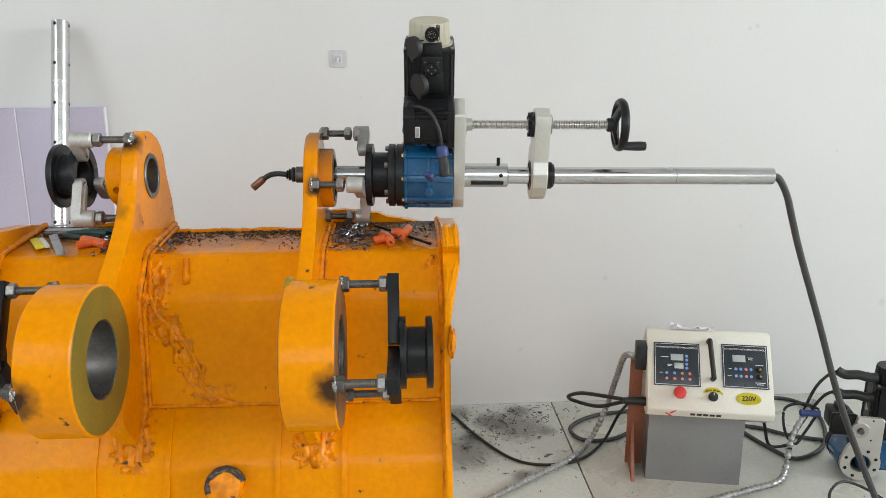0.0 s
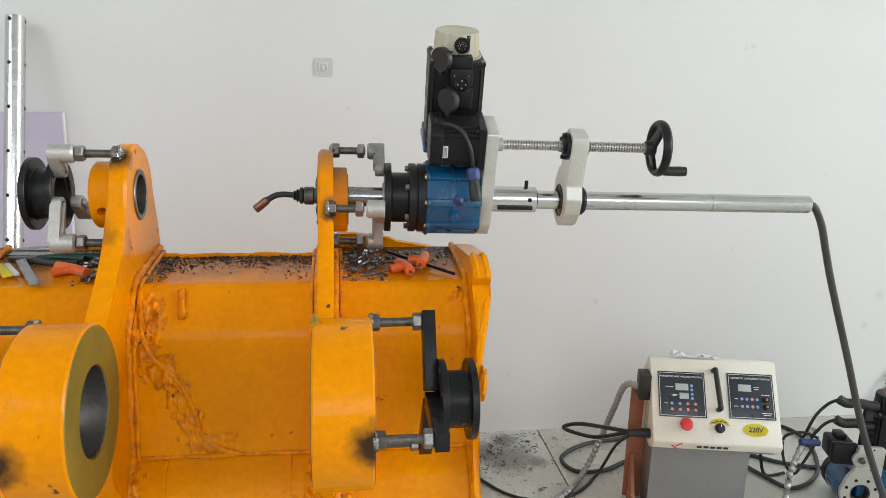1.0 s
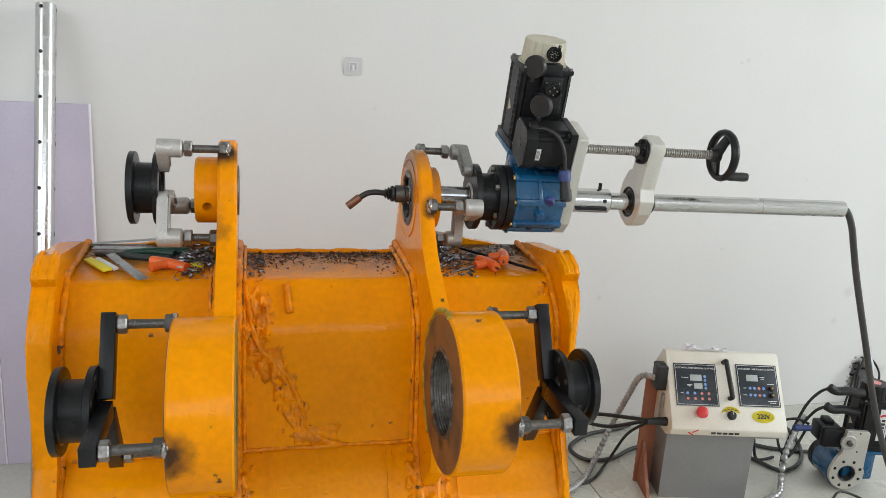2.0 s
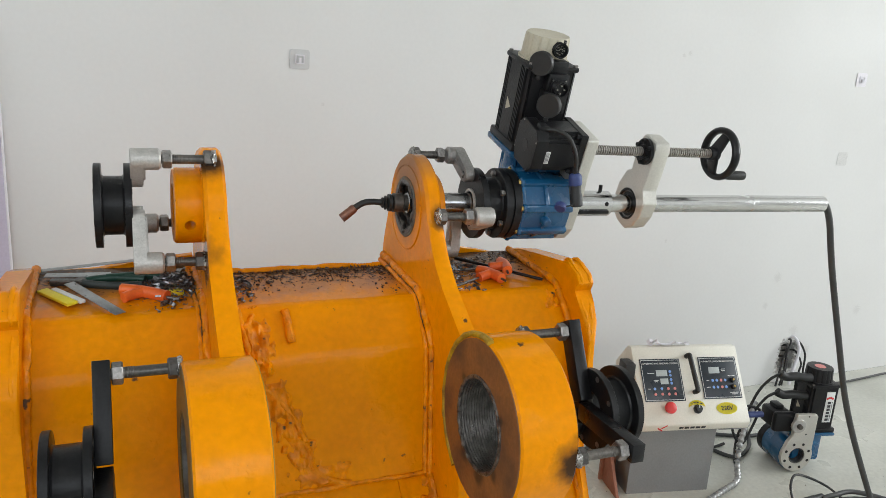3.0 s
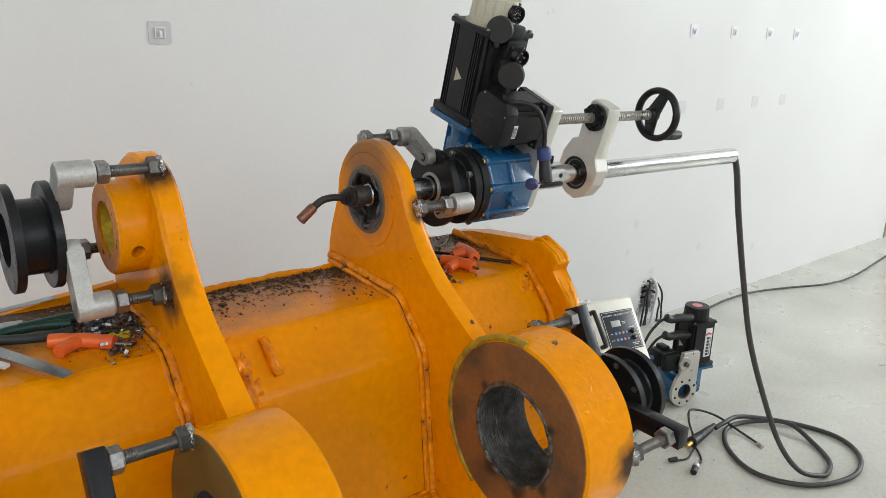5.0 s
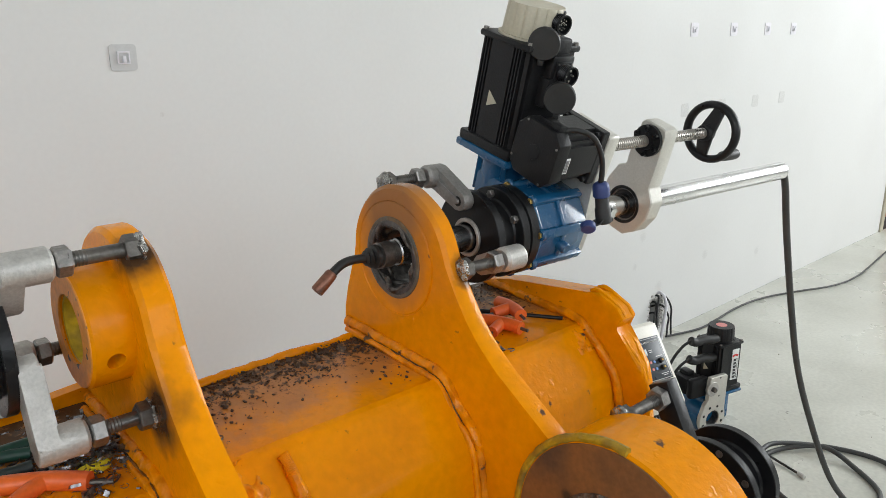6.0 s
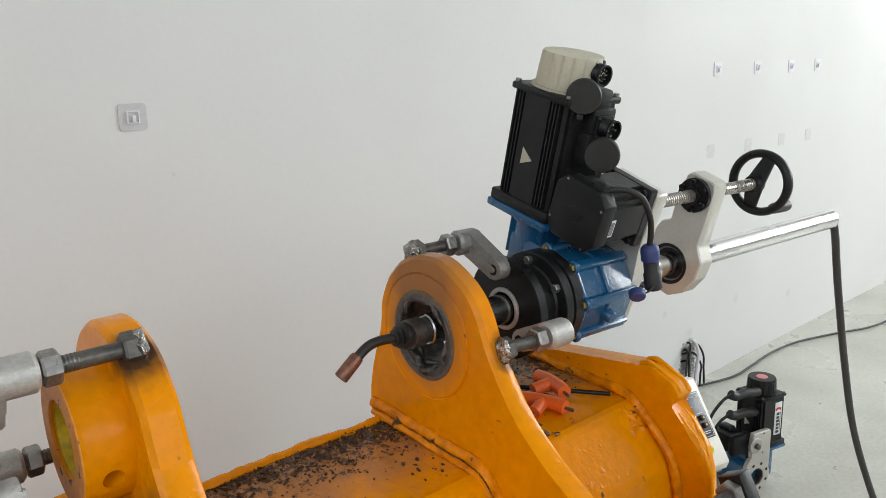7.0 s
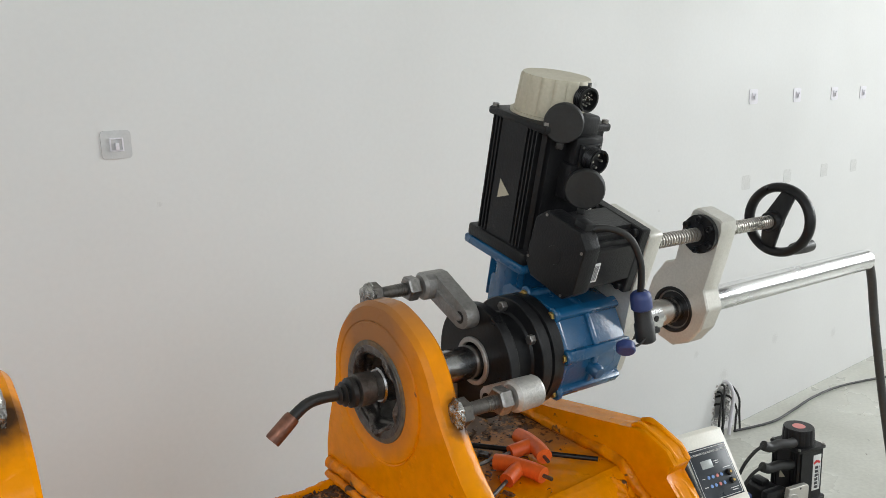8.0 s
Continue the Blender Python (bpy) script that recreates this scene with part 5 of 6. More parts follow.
def text(body, size, x, y, parent, material, name="lettering", z=0.0034, extrude=0.0002, m=None, bold=0.0):
    cu = bpy.data.curves.new(name, "FONT")
    cu.body, cu.size, cu.align_x, cu.align_y, cu.extrude, cu.offset = body, size, "CENTER", "CENTER", extrude, bold
    tmp = bpy.data.objects.new(name, cu)
    me = bpy.data.meshes.new_from_object(tmp)
    bpy.data.objects.remove(tmp)
    me.transform((MP if m is None else m) @ Matrix.Translation((x, y, z)))
    me.materials.clear()
    me.materials.append(material)
    ob = new(name, me)
    ob.parent = parent
    return ob


def key(x, y, colour, parent):
    bm = lathe(B(), [(Z0 + 0.0006, 0.0), (Z0 + 0.0006, 0.0052), (Z0 + 0.0018, 0.0048), (Z0 + 0.0022, 0.0)], (x, y, 0), "z", 14, False)
    part("key", onp(bm), colour, parent)


def key_panel(x0, x1, y0, y1):
    bm = onp(box(B(), (x0, y0, 0.0005), (x1, y1, Z0), 0.0008))
    p = part("key_panel", bm, PANEL, ctrl, "dark key panel with white print")
    e = 0.004
    bm = B()
    for a, b in (((x0 + e, y0 + e), (x1 - e, y0 + e + 0.0014)), ((x0 + e, y1 - e - 0.0014), (x1 - e, y1 - e)), ((x0 + e, y0 + e), (x0 + e + 0.0014, y1 - e)), ((x1 - e - 0.0014, y0 + e), (x1 - e, y1 - e))):
        box(bm, (*a, Z0), (*b, Z0 + 0.0003))
    part("border_line", onp(bm), INK, p)
    return p


pl = key_panel(-0.066, 0.087, 0.030, 0.180)
text("AUTOMATIC WIRE WELDING CONTROL", 0.0076, 0.010, 0.163, pl, INK, bold=0.0001)
for x0, x1, y0, y1 in ((-0.010, 0.032, 0.118, 0.140), (0.002, 0.032, 0.090, 0.110)):
    part("display", onp(box(B(), (x0, y0, Z0), (x1, y1, Z0 + 0.0008), 0.0003)), SCREEN, pl)
for y in (0.134, 0.121, 0.106, 0.093):
    key(0.043, y, PALE_BLUE, pl)
for i, x in enumerate((-0.024, 0.002, 0.027, 0.052)):
    key(x, 0.074, PALE_BLUE if i < 2 else PINK, pl)
    key(x, 0.055, PINK, pl)
bm = B()
for x, y, w in ((-0.030, 0.129, 0.026), (-0.014, 0.103, 0.018), (-0.043, 0.074, 0.010), (-0.014, 0.099, 0.012)):
    box(bm, (x - w / 2, y - 0.001, Z0), (x + w / 2, y + 0.001, Z0 + 0.0003))
part("small_print", onp(bm), INK, pl)
pr = key_panel(0.160, 0.308, 0.034, 0.184)
text("AUTOMATIC LINE BORING CONTROL", 0.0076, 0.234, 0.167, pr, INK, bold=0.0001)
part("display", onp(box(B(), (0.194, 0.124, Z0), (0.236, 0.147, Z0 + 0.0008), 0.0003)), SCREEN, pr)
for y in (0.099, 0.075):
    for i, x in enumerate((0.203, 0.219, 0.236, 0.252)):
        key(x, y, PINK if i == 2 else PALE_BLUE, pr)
    bm = lathe(B(), [(Z0, 0.0), (Z0, 0.0095), (Z0 + 0.010, 0.0085), (Z0 + 0.011, 0.0)], (0.280, y, 0), "z", 20, False)
    kn = part("knob", onp(bm), RUBBER, pr)
    part("knob_cap", onp(lathe(B(), [(Z0 + 0.0108, 0.0), (Z0 + 0.0108, 0.004), (Z0 + 0.0125, 0.0036), (Z0 + 0.0125, 0.0)], (0.280, y, 0), "z", 12, False)), BRASS, kn)
bm = B()
for x, y, w in ((0.252, 0.139, 0.018), (0.252, 0.133, 0.014), (0.185, 0.099, 0.010), (0.183, 0.075, 0.014), (0.280, 0.115, 0.026), (0.280, 0.055, 0.032), (0.280, 0.049, 0.022)):
    box(bm, (x - w / 2, y - 0.001, Z0), (x + w / 2, y + 0.001, Z0 + 0.0003))
part("small_print", onp(bm), INK, pr)
bm = B()
tube(bm, [(0.118, 0.188, 0.0), (0.118, 0.188, 0.022), (0.1185, 0.180, 0.026), (0.122, 0.12, 0.027), (0.126, 0.068, 0.026), (0.1265, 0.060, 0.022), (0.1265, 0.060, 0.0)], 0.0085, 6, 10)
part("carry_handle", onp(bm), RUBBER, ctrl, "black plastic carry handle")
bm = lathe(B(), [(0.0, 0.0), (0.0, 0.012), (0.012, 0.012), (0.013, 0.0195), (0.019, 0.021), (0.025, 0.0195), (0.028, 0.012), (0.029, 0.0)], (0.016, 0.005, 0), "z", 32, False)
part("stop_button", onp(bm), RED, ctrl, "red mushroom stop button")
bm = B()
prism_pts = [(0.126 + 0.034 * math.cos(radians(a)), 0.002 + 0.030 * math.sin(radians(a))) for a in range(20, 161, 14)] + [(0.126 + 0.034 * math.cos(radians(a)), 0.002 + 0.014 * math.sin(radians(a))) for a in range(160, 19, -14)]
vs = [bm.verts.new((x, y, 0.0008)) for x, y in prism_pts]
bm.faces.new(vs)
bmesh.ops.solidify(bm, geom=bm.faces[:], thickness=0.0008)
part("dial_sticker", onp(bm), YELLOW, ctrl, "yellow arc dial sticker")
bm = B()
for a in (55, 80, 105, 128):
    x, y = 0.126 + 0.031 * math.cos(radians(a)), 0.002 + 0.021 * math.sin(radians(a))
    box(bm, (x - 0.005, y - 0.0014, 0.0017), (x + 0.004, y + 0.0014, 0.0020))
part("dial_print", onp(bm), DARK_INK, ctrl)
bm = lathe(B(), [(0.0, 0.0), (0.0, 0.0155), (0.006, 0.0155), (0.007, 0.0125), (0.016, 0.0115), (0.017, 0.0)], (0.126, 0.000, 0), "z", 28, False)
kn = part("dial_knob", onp(bm), RUBBER, ctrl)
part("pointer", onp(box(B(), (0.125, 0.002, 0.0168), (0.127, 0.012, 0.0178))), INK, kn)
bm = B()
vs = [bm.verts.new((0.240 + 0.040 * math.cos(t), 0.000 + 0.021 * math.sin(t), 0.0008)) for t in np.linspace(0, 2 * math.pi, 40, endpoint=False)]
bm.faces.new(vs)
bmesh.ops.solidify(bm, geom=bm.faces[:], thickness=0.0008)
st = part("voltage_sticker", onp(bm), YELLOW, ctrl, "yellow oval sticker reading 220V")
text("220V", 0.022, 0.240, 0.0, st, DARK_INK, z=0.0019, bold=0.0003)
# name bars and vents on the lip below the panel
bm = B()
for k in range(5):
    box(bm, (0.052 + 0.021 * k, -0.005, 0.0), (0.068 + 0.021 * k, 0.004, 0.0006))
bmesh.ops.transform(bm, matrix=pose(0, -0.0245, 0.304) @ pose(0, 0, 0, 108, 0, 0), verts=bm.verts)
part("name_bars", bm, DARK_INK, ctrl)
bm = B()
for sgn in (-1, 1):
    box(bm, (-0.002, -0.004, 0.0), (0.022, 0.001, 0.0006), 0, pose(-0.02 + 0.006 * sgn, -0.0245, 0.305) @ pose(0, 0, 0, 108, 0, 0) @ pose(0, 0, 0, 0, 0, 35 * sgn))
part("emblem", bm, RED, ctrl)
for k in range(3):
    part("vent_slot", box(B(), (0.22, -0.003 - 0.009 * k + 0.0, 0.2783 + 0.0049 * k), (0.30, 0.002 - 0.009 * k, 0.2801 + 0.0049 * k), 0.0005), STAND, ctrl)
# plugs and hardware on the side of the box
bm = B()
box(bm, (-0.125, 0.075, 0.41), (-0.088, 0.135, 0.50), 0.004)
part("side_plug", bm, RUBBER, ctrl)
bm = B()
rod(bm, (-0.088, 0.03, 0.315), (-0.165, 0.02, 0.318), 0.016, 0.011, 16, 0.002)
part("side_plug", bm, RUBBER, ctrl)
bm = B()
for k in range(7):
    ring(bm, -0.094 - 0.001 * (k % 2), -0.0885, 0.014 - 0.0, 0.011, (0, 0.09, 0.31 + 0.012 * k), 0.0005, 16)
part("fan_guard", bm, CAST, ctrl)
# crumpled clear bag on the top of the box
bag = B()
rows = []
for i in range(15):
    rows.append([])
    for j in range(7):
        x, y = -0.02 + 0.16 * i / 14, 0.136 + 0.024 * j / 6
        rows[-1].append(bag.verts.new((x, y, 0.5425 + 0.03 * abs(noise.noise((x * 40, y * 40, 1.0))) * (1.3 if i < 5 else 0.3 if i < 9 else 0.8))))
for i in range(14):
    for j in range(6):
        bag.faces.new((rows[i][j], rows[i + 1][j], rows[i + 1][j + 1], rows[i][j + 1]))
solid("plastic_bag", bag, FOAM_EDGE, "crumpled whitish plastic bag on the control box", "bag", MC)

# ---- second machine head on the floor ----
M2 = Matrix.Translation((1.475, 2.673, 0.075)) @ pose(0, 0, 0, 0, 0, -14)
head = thing("machine_head", M2, "spare blue machine head with black servo standing on the floor", "machine head")
bm = B()
outl = [(0.066 * math.cos(radians(a)), 0.066 * math.sin(radians(a))) for a in range(-200, 25, 8)]
pts = [(-0.060, 0.175), (-0.060, 0.0)] + [(y, z) for y, z in outl] + [(0.048, 0.06), (0.030, 0.085), (0.030, 0.175)]
holed(bm, pts, 0.0, 0.018, (0.0, 0.0), 0.034, 0.0015, 128)
bmesh.ops.transform(bm, matrix=Matrix.Rotation(radians(-90), 4, "Z") @ Matrix.Scale(-1, 4, (0, 1, 0)), verts=bm.verts)
bmesh.ops.transform(bm, matrix=Matrix.Translation((0, 0.018, 0)), verts=bm.verts)
part("face_plate", bm, PLATE, head, "milled aluminium face plate")
for k in range(8):
    t = radians(22.5 + 45 * k)
    part("bolt_hole", rod(B(), (0.052 * math.cos(t), -0.0006, 0.052 * math.sin(t)), (0.052 * math.cos(t), 0.004, 0.052 * math.sin(t)), 0.0058, seg=14), BLACK, head)
part("bore_sleeve", ring(B(), 0.002, 0.11, 0.0335, 0.029, (0, 0, 0), 0.001, 40, "y"), BORE, head)
part("shaft_flange", ring(B(), -0.004, 0.01, 0.029, 0.010, (-0.015, 0, 0.128), 0.002, 32, "y"), CAST, head)
part("shaft_end", rod(B(), (-0.015, -0.016, 0.128), (-0.015, 0.02, 0.128), 0.0098, ch=0.002), STUD, head)
for x, z in ((-0.052, 0.167), (0.022, 0.167), (-0.052, 0.092), (0.022, 0.092)):
    part("screw", rod(B(), (x, -0.0006, z), (x, 0.004, z), 0.0035, seg=10), BLACK, head)
bm = B()
lathe(bm, [(0.018, 0.034), (0.018, 0.069), (0.13, 0.069), (0.135, 0.064), (0.135, 0.034)], (0, 0, 0), "y", 40)
box(bm, (0.0, 0.03, -0.04), (0.12, 0.12, 0.09), 0.012)
part("motor_flange", box(B(), (0.016, 0.007, 0.078), (0.154, 0.145, 0.0905), 0.005), BLUE, head)
part("gearbox", bm, BLUE, head, "blue painted gearbox")
part("black_flange", ring(B(), 0.132, 0.165, 0.071, 0.034, (0, 0, 0), 0.003, 40, "y"), BLACK, head)
mo = servo(head, pose(0.085, 0.076, 0.094, 0, 0, 0), MOTOR, "black servo motor with white name label")
part("cap_badge", lathe(B(), [(0.3438, 0), (0.3438, 0.021), (0.3450, 0.020), (0.3450, 0)], (0.085, 0.076, 0), "z", 24, False), PINK, mo, "round pale red badge")
lab = part("name_label", box(B(), (0.090, 0.0134, 0.135), (0.125, 0.0150, 0.262), 0.0003), INK, mo, "white name label with red emblem")
bm = B()
for k in range(6):
    box(bm, (0.099, 0.0127, 0.142 + 0.014 * k), (0.113, 0.0133, 0.152 + 0.014 * k))
part("name_bars", bm, DARK_INK, lab)
bm = B()
box(bm, (0.117, 0.0127, 0.142), (0.119, 0.0133, 0.222))
part("small_print", bm, DARK_INK, lab)
bm = B()
for s in (-1, 1):
    box(bm, (0.0, -0.0006, -0.004), (0.016, 0.0, 0.004), 0, pose(0.106, 0.0133, 0.240) @ pose(0, 0, 0, 0, 90 - 65 * s if s > 0 else 155, 0) )
part("emblem", bm, RED, lab)
# feed motor lying behind the plate
bm = B()
box(bm, (-0.105, 0.018, 0.092), (-0.015, 0.05, 0.172), 0.012)
box(bm, (-0.10, 0.05, 0.098), (-0.02, 0.13, 0.166), 0.010)
box(bm, (-0.075, 0.07, 0.160), (-0.04, 0.12, 0.182), 0.006)
part("feed_motor", bm, MOTOR, head)
for z, L in ((0.31, 0.11), (0.235, 0.13)):
    bm = B()
    tube(bm, [(0.03, 0.045, z), (0.0, 0.045, z), (-0.03, 0.05, z + 0.004), (-0.07, 0.052, z + 0.001), (-0.095, 0.055, z + 0.012)], 0.0165, 5, 14)
    part("cable_plug", bm, RUBBER, head, "black rubber cable plug")
for z, ey in ((0.322, 0.16), (0.247, 0.18)):
    part("cable", tube(B(), [(-0.09, 0.055, z), (-0.125, 0.07, z - 0.03), (-0.16, 0.09, z - 0.11), (-0.20, 0.10, 0.03), (-0.215, 0.07, -0.045), (-0.235, 0.02, -0.06)], 0.0055, 8, 8), RUBBER, head)
part("inline_plug", rod(B(), (-0.20, 0.06, 0.15), (-0.13, 0.07, 0.145), 0.012, 0.012, 14, 0.002), BLUE_CAP, head, "blue inline plug")

# ---- cables on the floor ----
def cable(name, pts, r, material, label, ribs=0.0, n=10, category="cable"):
    return solid(name, tube(B(), pts, r, n, 12, ribs, 0.0, 0.0105 if ribs else 0.0), material, label, category)


cable("conduit", [(0.05, 2.55, 0.0135), (0.17, 2.65, 0.0135), (0.35, 2.78, 0.0135), (0.50, 2.89, 0.0135), (0.60, 3.00, 0.03), (0.66, 3.02, 0.15), (0.67, 2.95, 0.30), (0.675, 2.88, 0.42), (0.69, 2.80, 0.45)], 0.0125, CONDUIT, "ribbed grey metal conduit running to the control box", 0.0042, 26)
cable("conduit", [(0.35, 2.36, 0.0135), (0.57, 2.46, 0.0135), (0.80, 2.55, 0.0135), (0.96, 2.60, 0.0135), (1.08, 2.64, 0.0135), (1.19, 2.68, 0.0135), (1.245, 2.74, 0.03), (1.26, 2.76, 0.10), (1.28, 2.77, 0.16), (1.32, 2.79, 0.21), (1.37, 2.82, 0.25)], 0.0125, CONDUIT, "ribbed grey metal conduit lying on the concrete", 0.0042, 26)
cable("cable", [(0.04, 3.33, 0.006), (0.08, 3.28, 0.006), (0.16, 3.10, 0.006), (0.27, 2.92, 0.006), (0.38, 2.86, 0.006), (0.52, 2.88, 0.006), (0.64, 2.98, 0.02), (0.68, 2.93, 0.16), (0.67, 2.78, 0.29), (0.65, 2.74, 0.318)], 0.0055, RUBBER, "thin black cable curving over the floor")
cable("cable", [(0.65, 2.735, 0.318), (0.60, 2.78, 0.31), (0.53, 2.90, 0.27), (0.50, 2.98, 0.22), (0.53, 3.0, 0.19), (0.60, 2.93, 0.20), (0.66, 2.82, 0.27), (0.70, 2.76, 0.31)], 0.007, RUBBER, "black cable looped beside the control box")
cable("cable", [(0.90, 3.28, 0.009), (0.82, 3.25, 0.009), (0.67, 3.22, 0.009), (0.55, 3.13, 0.009), (0.57, 3.03, 0.009), (0.68, 3.02, 0.009), (0.80, 3.08, 0.009), (0.95, 3.12, 0.009)], 0.008, HOSE, "grey cable looped on the floor")
cable("cable", [(1.10, 3.10, 0.009), (1.28, 3.08, 0.009), (1.40, 3.00, 0.009), (1.55, 2.95, 0.009), (1.70, 2.98, 0.009)], 0.008, HOSE, "grey cable lying by the wall")
cable("cable", [(1.12, 3.16, 0.009), (1.35, 3.30, 0.009), (1.52, 3.32, 0.009), (1.60, 3.22, 0.009), (1.57, 3.06, 0.009), (1.47, 2.90, 0.009), (1.33, 2.83, 0.009), (1.27, 2.92, 0.009), (1.22, 3.05, 0.009)], 0.008, HOSE, "grey cable in a wide loop")
cable("cable", [(1.19, 2.90, 0.25), (1.24, 2.92, 0.12), (1.28, 2.93, 0.01), (1.36, 2.93, 0.01)], 0.006, RUBBER, "black cable dropping behind the control box")
cable("cable", [(1.37, 2.79, 0.23), (1.31, 2.80, 0.25), (1.26, 2.82, 0.22), (1.26, 2.80, 0.14), (1.29, 2.78, 0.10), (1.32, 2.78, 0.14), (1.38, 2.80, 0.22)], 0.005, RUBBER, "thin black cable looped by the conduit")
cable("wall_cable", [(2.20, 3.33, 0.006), (2.42, 3.27, 0.006), (2.62, 3.275, 0.006), (2.85, 3.29, 0.006), (3.10, 3.27, 0.006), (3.36, 3.19, 0.006), (3.65, 3.08, 0.006), (3.95, 3.055, 0.006), (4.40, 3.10, 0.006), (5.0, 3.17, 0.006)], 0.0055, HOSE, "grey cable running over the floor along the wall")
for k, (x0, z0, x1, x2) in enumerate(((2.13, 0.17, 2.09, 2.06), (2.15, 0.20, 2.11, 2.10), (2.175, 0.21, 2.19, 2.15), (2.20, 0.19, 2.235, 2.24), (2.19, 0.14, 2.22, 2.20), (2.14, 0.11, 2.12, 2.085))):
    cable("loose_wire", [(x0, WY1 + 0.06, z0), (x0, WY1 - 0.015, z0 + 0.03), (x1, WY1 - 0.04, z0 - 0.03), ((x1 + x2) / 2, WY1 - 0.045, z0 * 0.45), (x2, WY1 - 0.05, 0.006)], 0.0050 if k != 2 else 0.008, RUBBER if k != 2 else FOAM_EDGE, "loose wire hanging from a broken wall socket", category="wire")

# ---- pipe and foam boards at the wall ----
pipe = thing("steel_pipe", pose(0, 0, 0), "polished steel pipe with a row of holes leaning on the wall", "pipe")
P0, P1 = Vector((-1.332, 2.83, 0.0)), Vector((-1.326, 3.315, 1.592))
part("pipe_body", rod(B(), P0, P1, 0.030, ch=0.001, seg=36), CHROME, pipe)
d = (P1 - P0).normalized()
for a in (-104, 6):
    side = Vector((math.cos(radians(a)), math.sin(radians(a)), 0.0))
    side = (side - d * side.dot(d)).normalized()
    for k in range(12):
        c = P1 - d * (0.014 + 0.142 * k)
        part("pipe_hole", rod(B(), c + side * 0.026, c + side * 0.0304, 0.0062, seg=14), BLACK, pipe)
for x0, x1, y0 in ((-1.545, -1.225, 0.0), (-2.20, -1.550, 0.0)):
    b = thing("foam_board", pose(0, WY1 - 0.06, 0, 0, 0, 0), "lilac foam board leaning on the white wall", "foam board", "foam boards")
    m = Matrix.Rotation(radians(-1.6), 4, "X")
    part("panel", box(B(), (x0, -0.0, 0.0), (x1, 0.022, 1.285), 0.003, m), FOAM, b)
    part("edge_strip", box(B(), (x1 - 0.001, 0.0, 0.0), (x1 + 0.004, 0.022, 1.286), 0.001, m), FOAM_EDGE, b)

# ---- tools and swarf on the bucket ----
def topz(y, x=1.0):
    if -0.385 < x < 0.035:
        return -0.157 - 0.007 * (0.105 - y) / 0.223 + 0.0006
    return -0.146 - 0.018 * (0.138 - y) / 0.256 + 0.0006


def lay(u, v, ang=0.0, dz=0.0):
    return MB @ Matrix.Translation((u, v, topz(v) + dz)) @ pose(0, 0, 0, 4, 0, ang)


def pliers(m, mat_a, mat_b, label):
    t = thing("pliers", m, label, "pliers")
    bm = B()
    box(bm, (-0.055, -0.008, 0.0), (0.0, 0.008, 0.012), 0.003)
    rod(bm, (0, 0, 0), (0, 0, 0.014), 0.011, seg=18, ch=0.002)
    part("jaws", bm, STUD, t)
    for s, mm in ((1, mat_a), (-1, mat_b)):
        bm = tube(B(), [(0.005, s * 0.004, 0.007), (0.03, s * 0.016, 0.008), (0.07, s * 0.021, 0.008), (0.115, s * 0.015, 0.008)], 0.0075, 6, 10)
        part("grip", bm, mm, t)
    return t


pliers(lay(-0.625, 0.045, -12), GREEN, GREY_GRIP, "pliers with dark green and grey grips on the bucket")
bm_t = thing("hook_handle_tool", lay(-0.535, -0.035, -8), "orange plastic handled tool lying among swarf", "hand tool")
bm = B()
tube(bm, [(-0.02, 0.02, 0.010), (0.0, 0.012, 0.011), (0.03, 0.0, 0.011), (0.065, -0.022, 0.011)], 0.0115, 6, 12)
tube(bm, [(-0.012, -0.022, 0.010), (0.004, -0.008, 0.011), (0.02, 0.002, 0.011)], 0.010, 6, 12)
part("grip", bm, TOOL_ORANGE, bm_t)
part("shaft", rod(B(), (0.06, -0.02, 0.010), (0.088, -0.032, 0.009), 0.003, seg=8), STUD, bm_t)


def rule(u, v, ang, L, w, dz, tilt, label):
    return solid("steel_rule", box(B(), (0, -w / 2, 0), (L, w / 2, 0.0012), 0.0003), RULE, label, "steel rule", lay(u, v, ang, dz) @ pose(0, 0, 0, 0, tilt, 0))


rule(-0.70, 0.125, 2, 0.19, 0.014, 0.004, -4, "narrow grey steel rule on the top plate")
rule(-0.69, 0.09, -12, 0.12, 0.022, 0.006, -2, "short worn steel rule")
rule(-0.645, 0.03, -62, 0.19, 0.020, 0.011, 3, "bright steel rule overhanging the front edge")
t = thing("folding_rule", lay(-0.69, 0.02, -58, 0.0), "yellow and white folding rule", "folding rule")
part("leaf", box(B(), (0, -0.010, 0.0), (0.105, 0.010, 0.006), 0.001), YELLOW, t)
part("leaf", box(B(), (0.01, 0.011, 0.0), (0.11, 0.022, 0.006), 0.001), INK, t)
solid("grip_block", box(B(), (-0.018, -0.009, 0), (0.018, 0.009, 0.012), 0.004), YELLOW, "small yellow plastic block in the swarf", "block", lay(-0.46, -0.035, 20))
solid("file_handle", tube(B(), [(-0.05, 0, 0.009), (0.0, 0, 0.010), (0.05, 0, 0.009)], 0.009, 4, 10), GREEN, "dark green tool grip lying on the bucket", "tool handle", lay(-0.53, 0.055, 2))


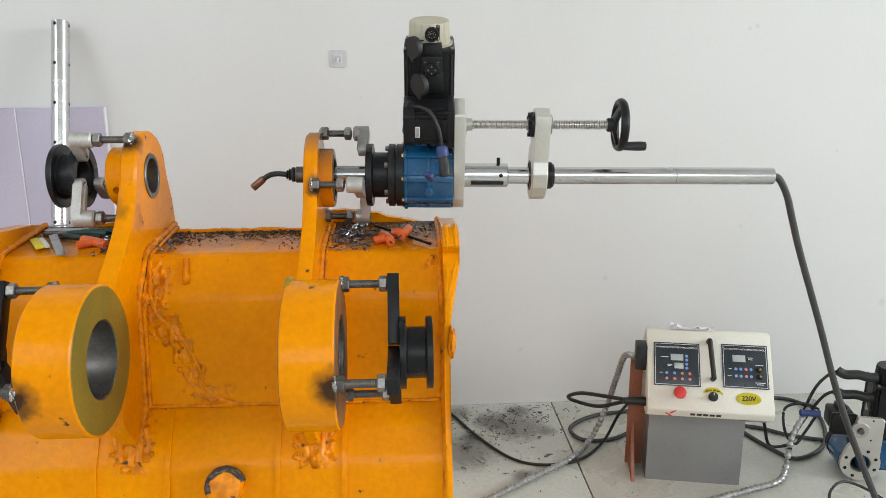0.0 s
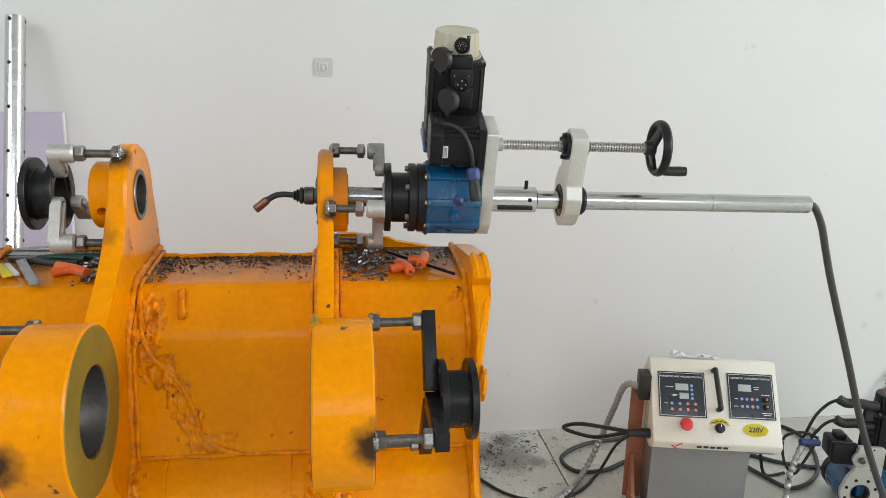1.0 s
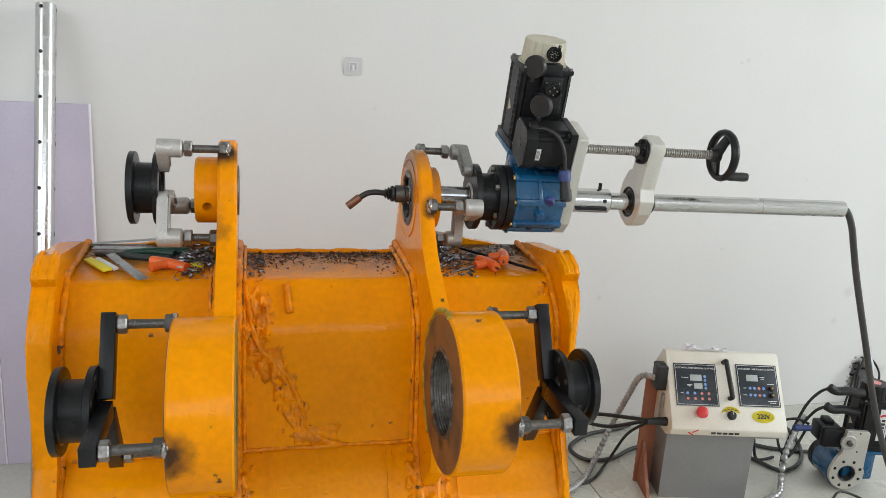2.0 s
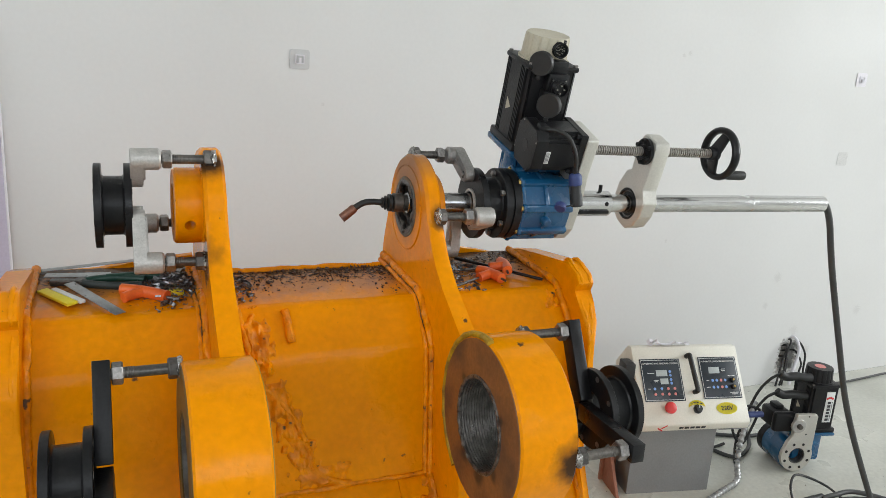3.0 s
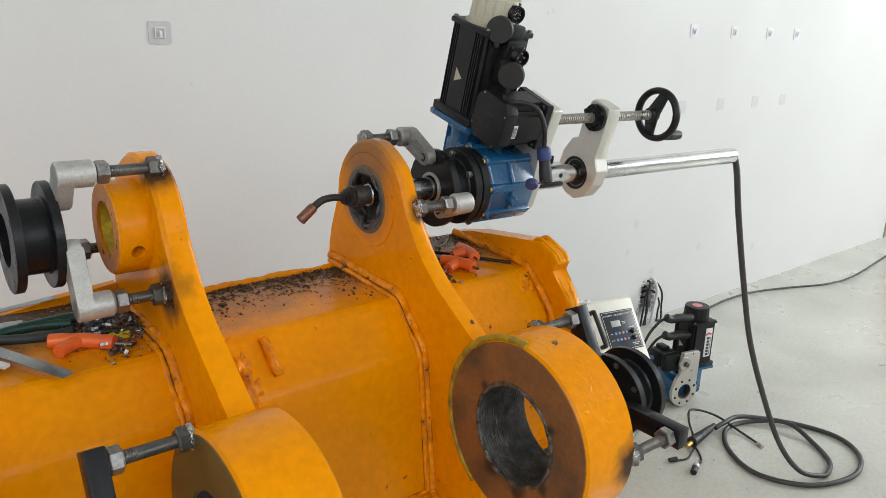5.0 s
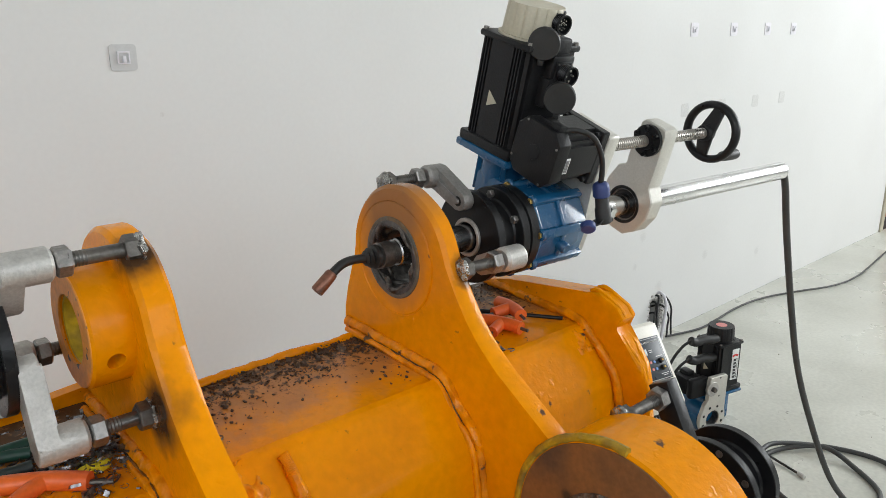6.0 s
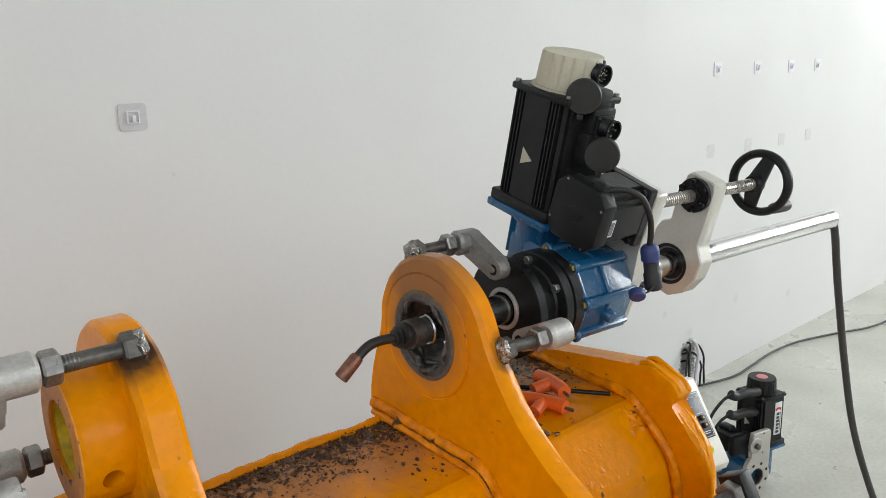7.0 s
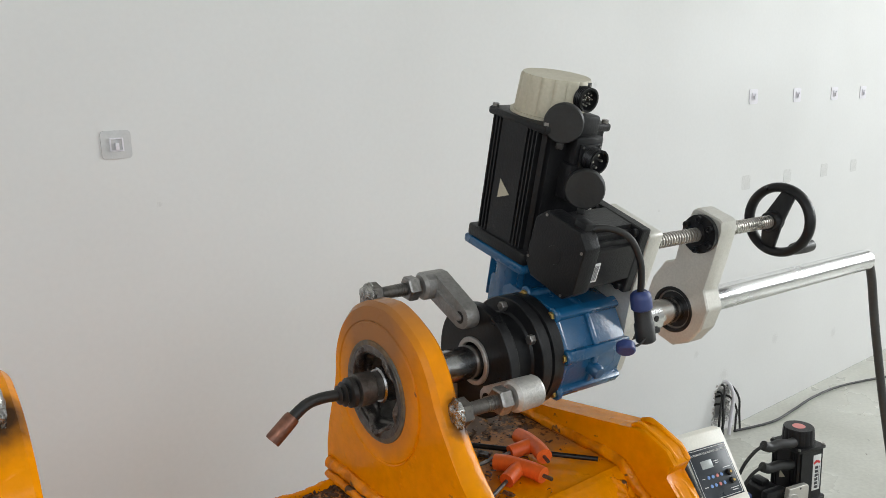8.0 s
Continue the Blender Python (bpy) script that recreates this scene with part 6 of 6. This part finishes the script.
def hex_key(m, label):
    t = thing("hex_key", m, label, "hex key", "hex keys")
    bm = B()
    tube(bm, [(-0.038, 0.0, 0.011), (-0.02, 0.003, 0.012), (0.0, 0.004, 0.012), (0.02, 0.003, 0.012), (0.038, 0.0, 0.011)], 0.0115, 6, 12)
    tube(bm, [(0.0, 0.002, 0.012), (0.0, -0.018, 0.011), (0.0, -0.034, 0.010)], 0.0105, 6, 12)
    part("grip", bm, TOOL_ORANGE, t)
    part("blade", rod(B(), (0, -0.03, 0.010), (0, -0.105, 0.005), 0.0028, seg=6), STUD, t)
    part("blade_tip", rod(B(), (0.036, 0.0, 0.011), (0.052, -0.002, 0.010), 0.0028, seg=6), STUD, t)
    return t


hex_key(lay(0.262, -0.02, -104, 0.008), "orange T-handle hex key on the bucket")
hex_key(lay(0.215, -0.045, -72, 0.0), "orange T-handle hex key under another")
solid("round_file", rod(B(), (0.18, 0.075, 0.006), (0.325, -0.09, 0.006), 0.004, 0.0035, 10), BLACK, "thin black round file on the top plate", "file", MB @ Matrix.Translation((0, 0, -0.152)) @ pose(0, 0, 0, 4, 0, 0))


def scatter(name, spots, material, label, m, zf, seed, size, curl=0.0, category="debris"):
    """Loose crumbs and curls, one joined heap of stuff. spots: (x, y, spread x, spread y, count, pile height)."""
    rnd = random.Random(seed)
    bm = B()
    for cx, cy, sx, sy, count, pile in spots:
        for _ in range(count):
            x, y = rnd.gauss(cx, sx), rnd.gauss(cy, sy)
            if zf(x, y) is None:
                continue
            far = ((x - cx) / max(sx, 1e-6)) ** 2 + ((y - cy) / max(sy, 1e-6)) ** 2
            z = zf(x, y) + rnd.random() * pile * math.exp(-far)
            q = size * min(2.6, 0.35 + rnd.expovariate(1.6))
            rot = Euler((rnd.uniform(-0.5, 0.5), rnd.uniform(-0.5, 0.5), rnd.uniform(0, 6.3))).to_matrix()
            o = Vector((x, y, z + q * 0.3))
            if curl and rnd.random() < curl:
                R, w, arc = q * rnd.uniform(0.7, 1.5), q * 0.35, rnd.uniform(2, 6)
                prev = None
                for k in range(7):
                    t = arc * k / 6
                    p = Vector((R * math.cos(t), R * math.sin(t), w * k * 0.25))
                    a, b = bm.verts.new(o + rot @ p), bm.verts.new(o + rot @ (p + Vector((0, 0, w))))
                    if prev:
                        bm.faces.new((prev[0], a, b, prev[1]))
                    prev = (a, b)
            else:
                sc = (q * rnd.uniform(0.5, 1.5), q * rnd.uniform(0.4, 0.9), q * rnd.uniform(0.2, 0.5))
                v = [bm.verts.new(o + rot @ Vector((sx_ * sc[0] * rnd.uniform(0.5, 1), sy_ * sc[1] * rnd.uniform(0.5, 1), sz_ * sc[2]))) for sz_ in (-1, 1) for sx_, sy_ in ((-1, -1), (1, -1), (1, 1), (-1, 1))]
                for f in ((0, 1, 2, 3), (7, 6, 5, 4), (0, 4, 5, 1), (1, 5, 6, 2), (2, 6, 7, 3), (3, 7, 4, 0)):
                    bm.faces.new([v[i] for i in f])
    return solid(name, bm, material, label, category, m, kind="stuff", smooth=30)


def on_top(x, y):
    return topz(y, x) if -0.116 < y < (0.098 if -0.385 < x < 0.035 else 0.13) and -0.685 < x < 0.355 and not (-0.42 < x < -0.355) and not (0.012 < x < 0.07) else None


scatter("crumbs", [(-0.16, 0.07, 0.13, 0.05, 650, 0.001), (-0.22, 0.085, 0.02, 0.012, 90, 0.004), (-0.14, 0.055, 0.016, 0.014, 80, 0.004), (-0.06, 0.09, 0.022, 0.018, 130, 0.006), (-0.27, 0.04, 0.014, 0.01, 50, 0.003), (-0.10, 0.02, 0.012, 0.009, 40, 0.003), (-0.02, 0.08, 0.04, 0.04, 200, 0.003), (0.2, 0.06, 0.1, 0.05, 260, 0.002), (0.33, 0.06, 0.03, 0.05, 120, 0.002), (-0.33, 0.05, 0.03, 0.06, 250, 0.006)],
        CRUMBS, "dark rust crumbs and slag scattered on the top plate", MB, on_top, 3, 0.0013)
scatter("slag_flakes", [(-0.20, 0.075, 0.05, 0.014, 60, 0.004), (-0.07, 0.075, 0.035, 0.018, 90, 0.006), (-0.01, 0.06, 0.012, 0.02, 40, 0.005), (-0.13, 0.03, 0.05, 0.03, 45, 0.002), (-0.03, -0.06, 0.012, 0.02, 22, 0.004), (-0.28, 0.01, 0.02, 0.03, 30, 0.003), (0.30, 0.09, 0.03, 0.02, 40, 0.004)],
        CRUMBS, "black slag flakes clumped on the top plate", MB, on_top, 13, 0.0022)
scatter("swarf", [(0.115, 0.02, 0.025, 0.06, 420, 0.010), (-0.455, 0.0, 0.032, 0.045, 900, 0.026), (0.16, -0.02, 0.04, 0.05, 90, 0.003), (-0.335, -0.02, 0.012, 0.06, 120, 0.010)],
        CHIPS, "bright curled steel swarf heaped on the bucket", MB, on_top, 5, 0.0040, 0.62)


def on_floor(x, y):
    return 0.0 if y < WY1 - 0.01 else None


scatter("floor_swarf", [(0.25, 3.18, 0.14, 0.12, 130, 0.004), (0.1, 2.95, 0.14, 0.15, 80, 0.003), (0.42, 3.28, 0.1, 0.05, 60, 0.003)], CHIPS, "steel chips strewn on the concrete by the wall", Matrix(), on_floor, 8, 0.0052, 0.88)
scatter("floor_dust", [(0.26, 3.2, 0.13, 0.11, 800, 0.001), (0.4, 2.9, 0.5, 0.25, 320, 0.001), (1.6, 2.6, 0.9, 0.5, 140, 0.0)], CRUMBS, "dark crumbs and dirt on the concrete", Matrix(), on_floor, 9, 0.0014)
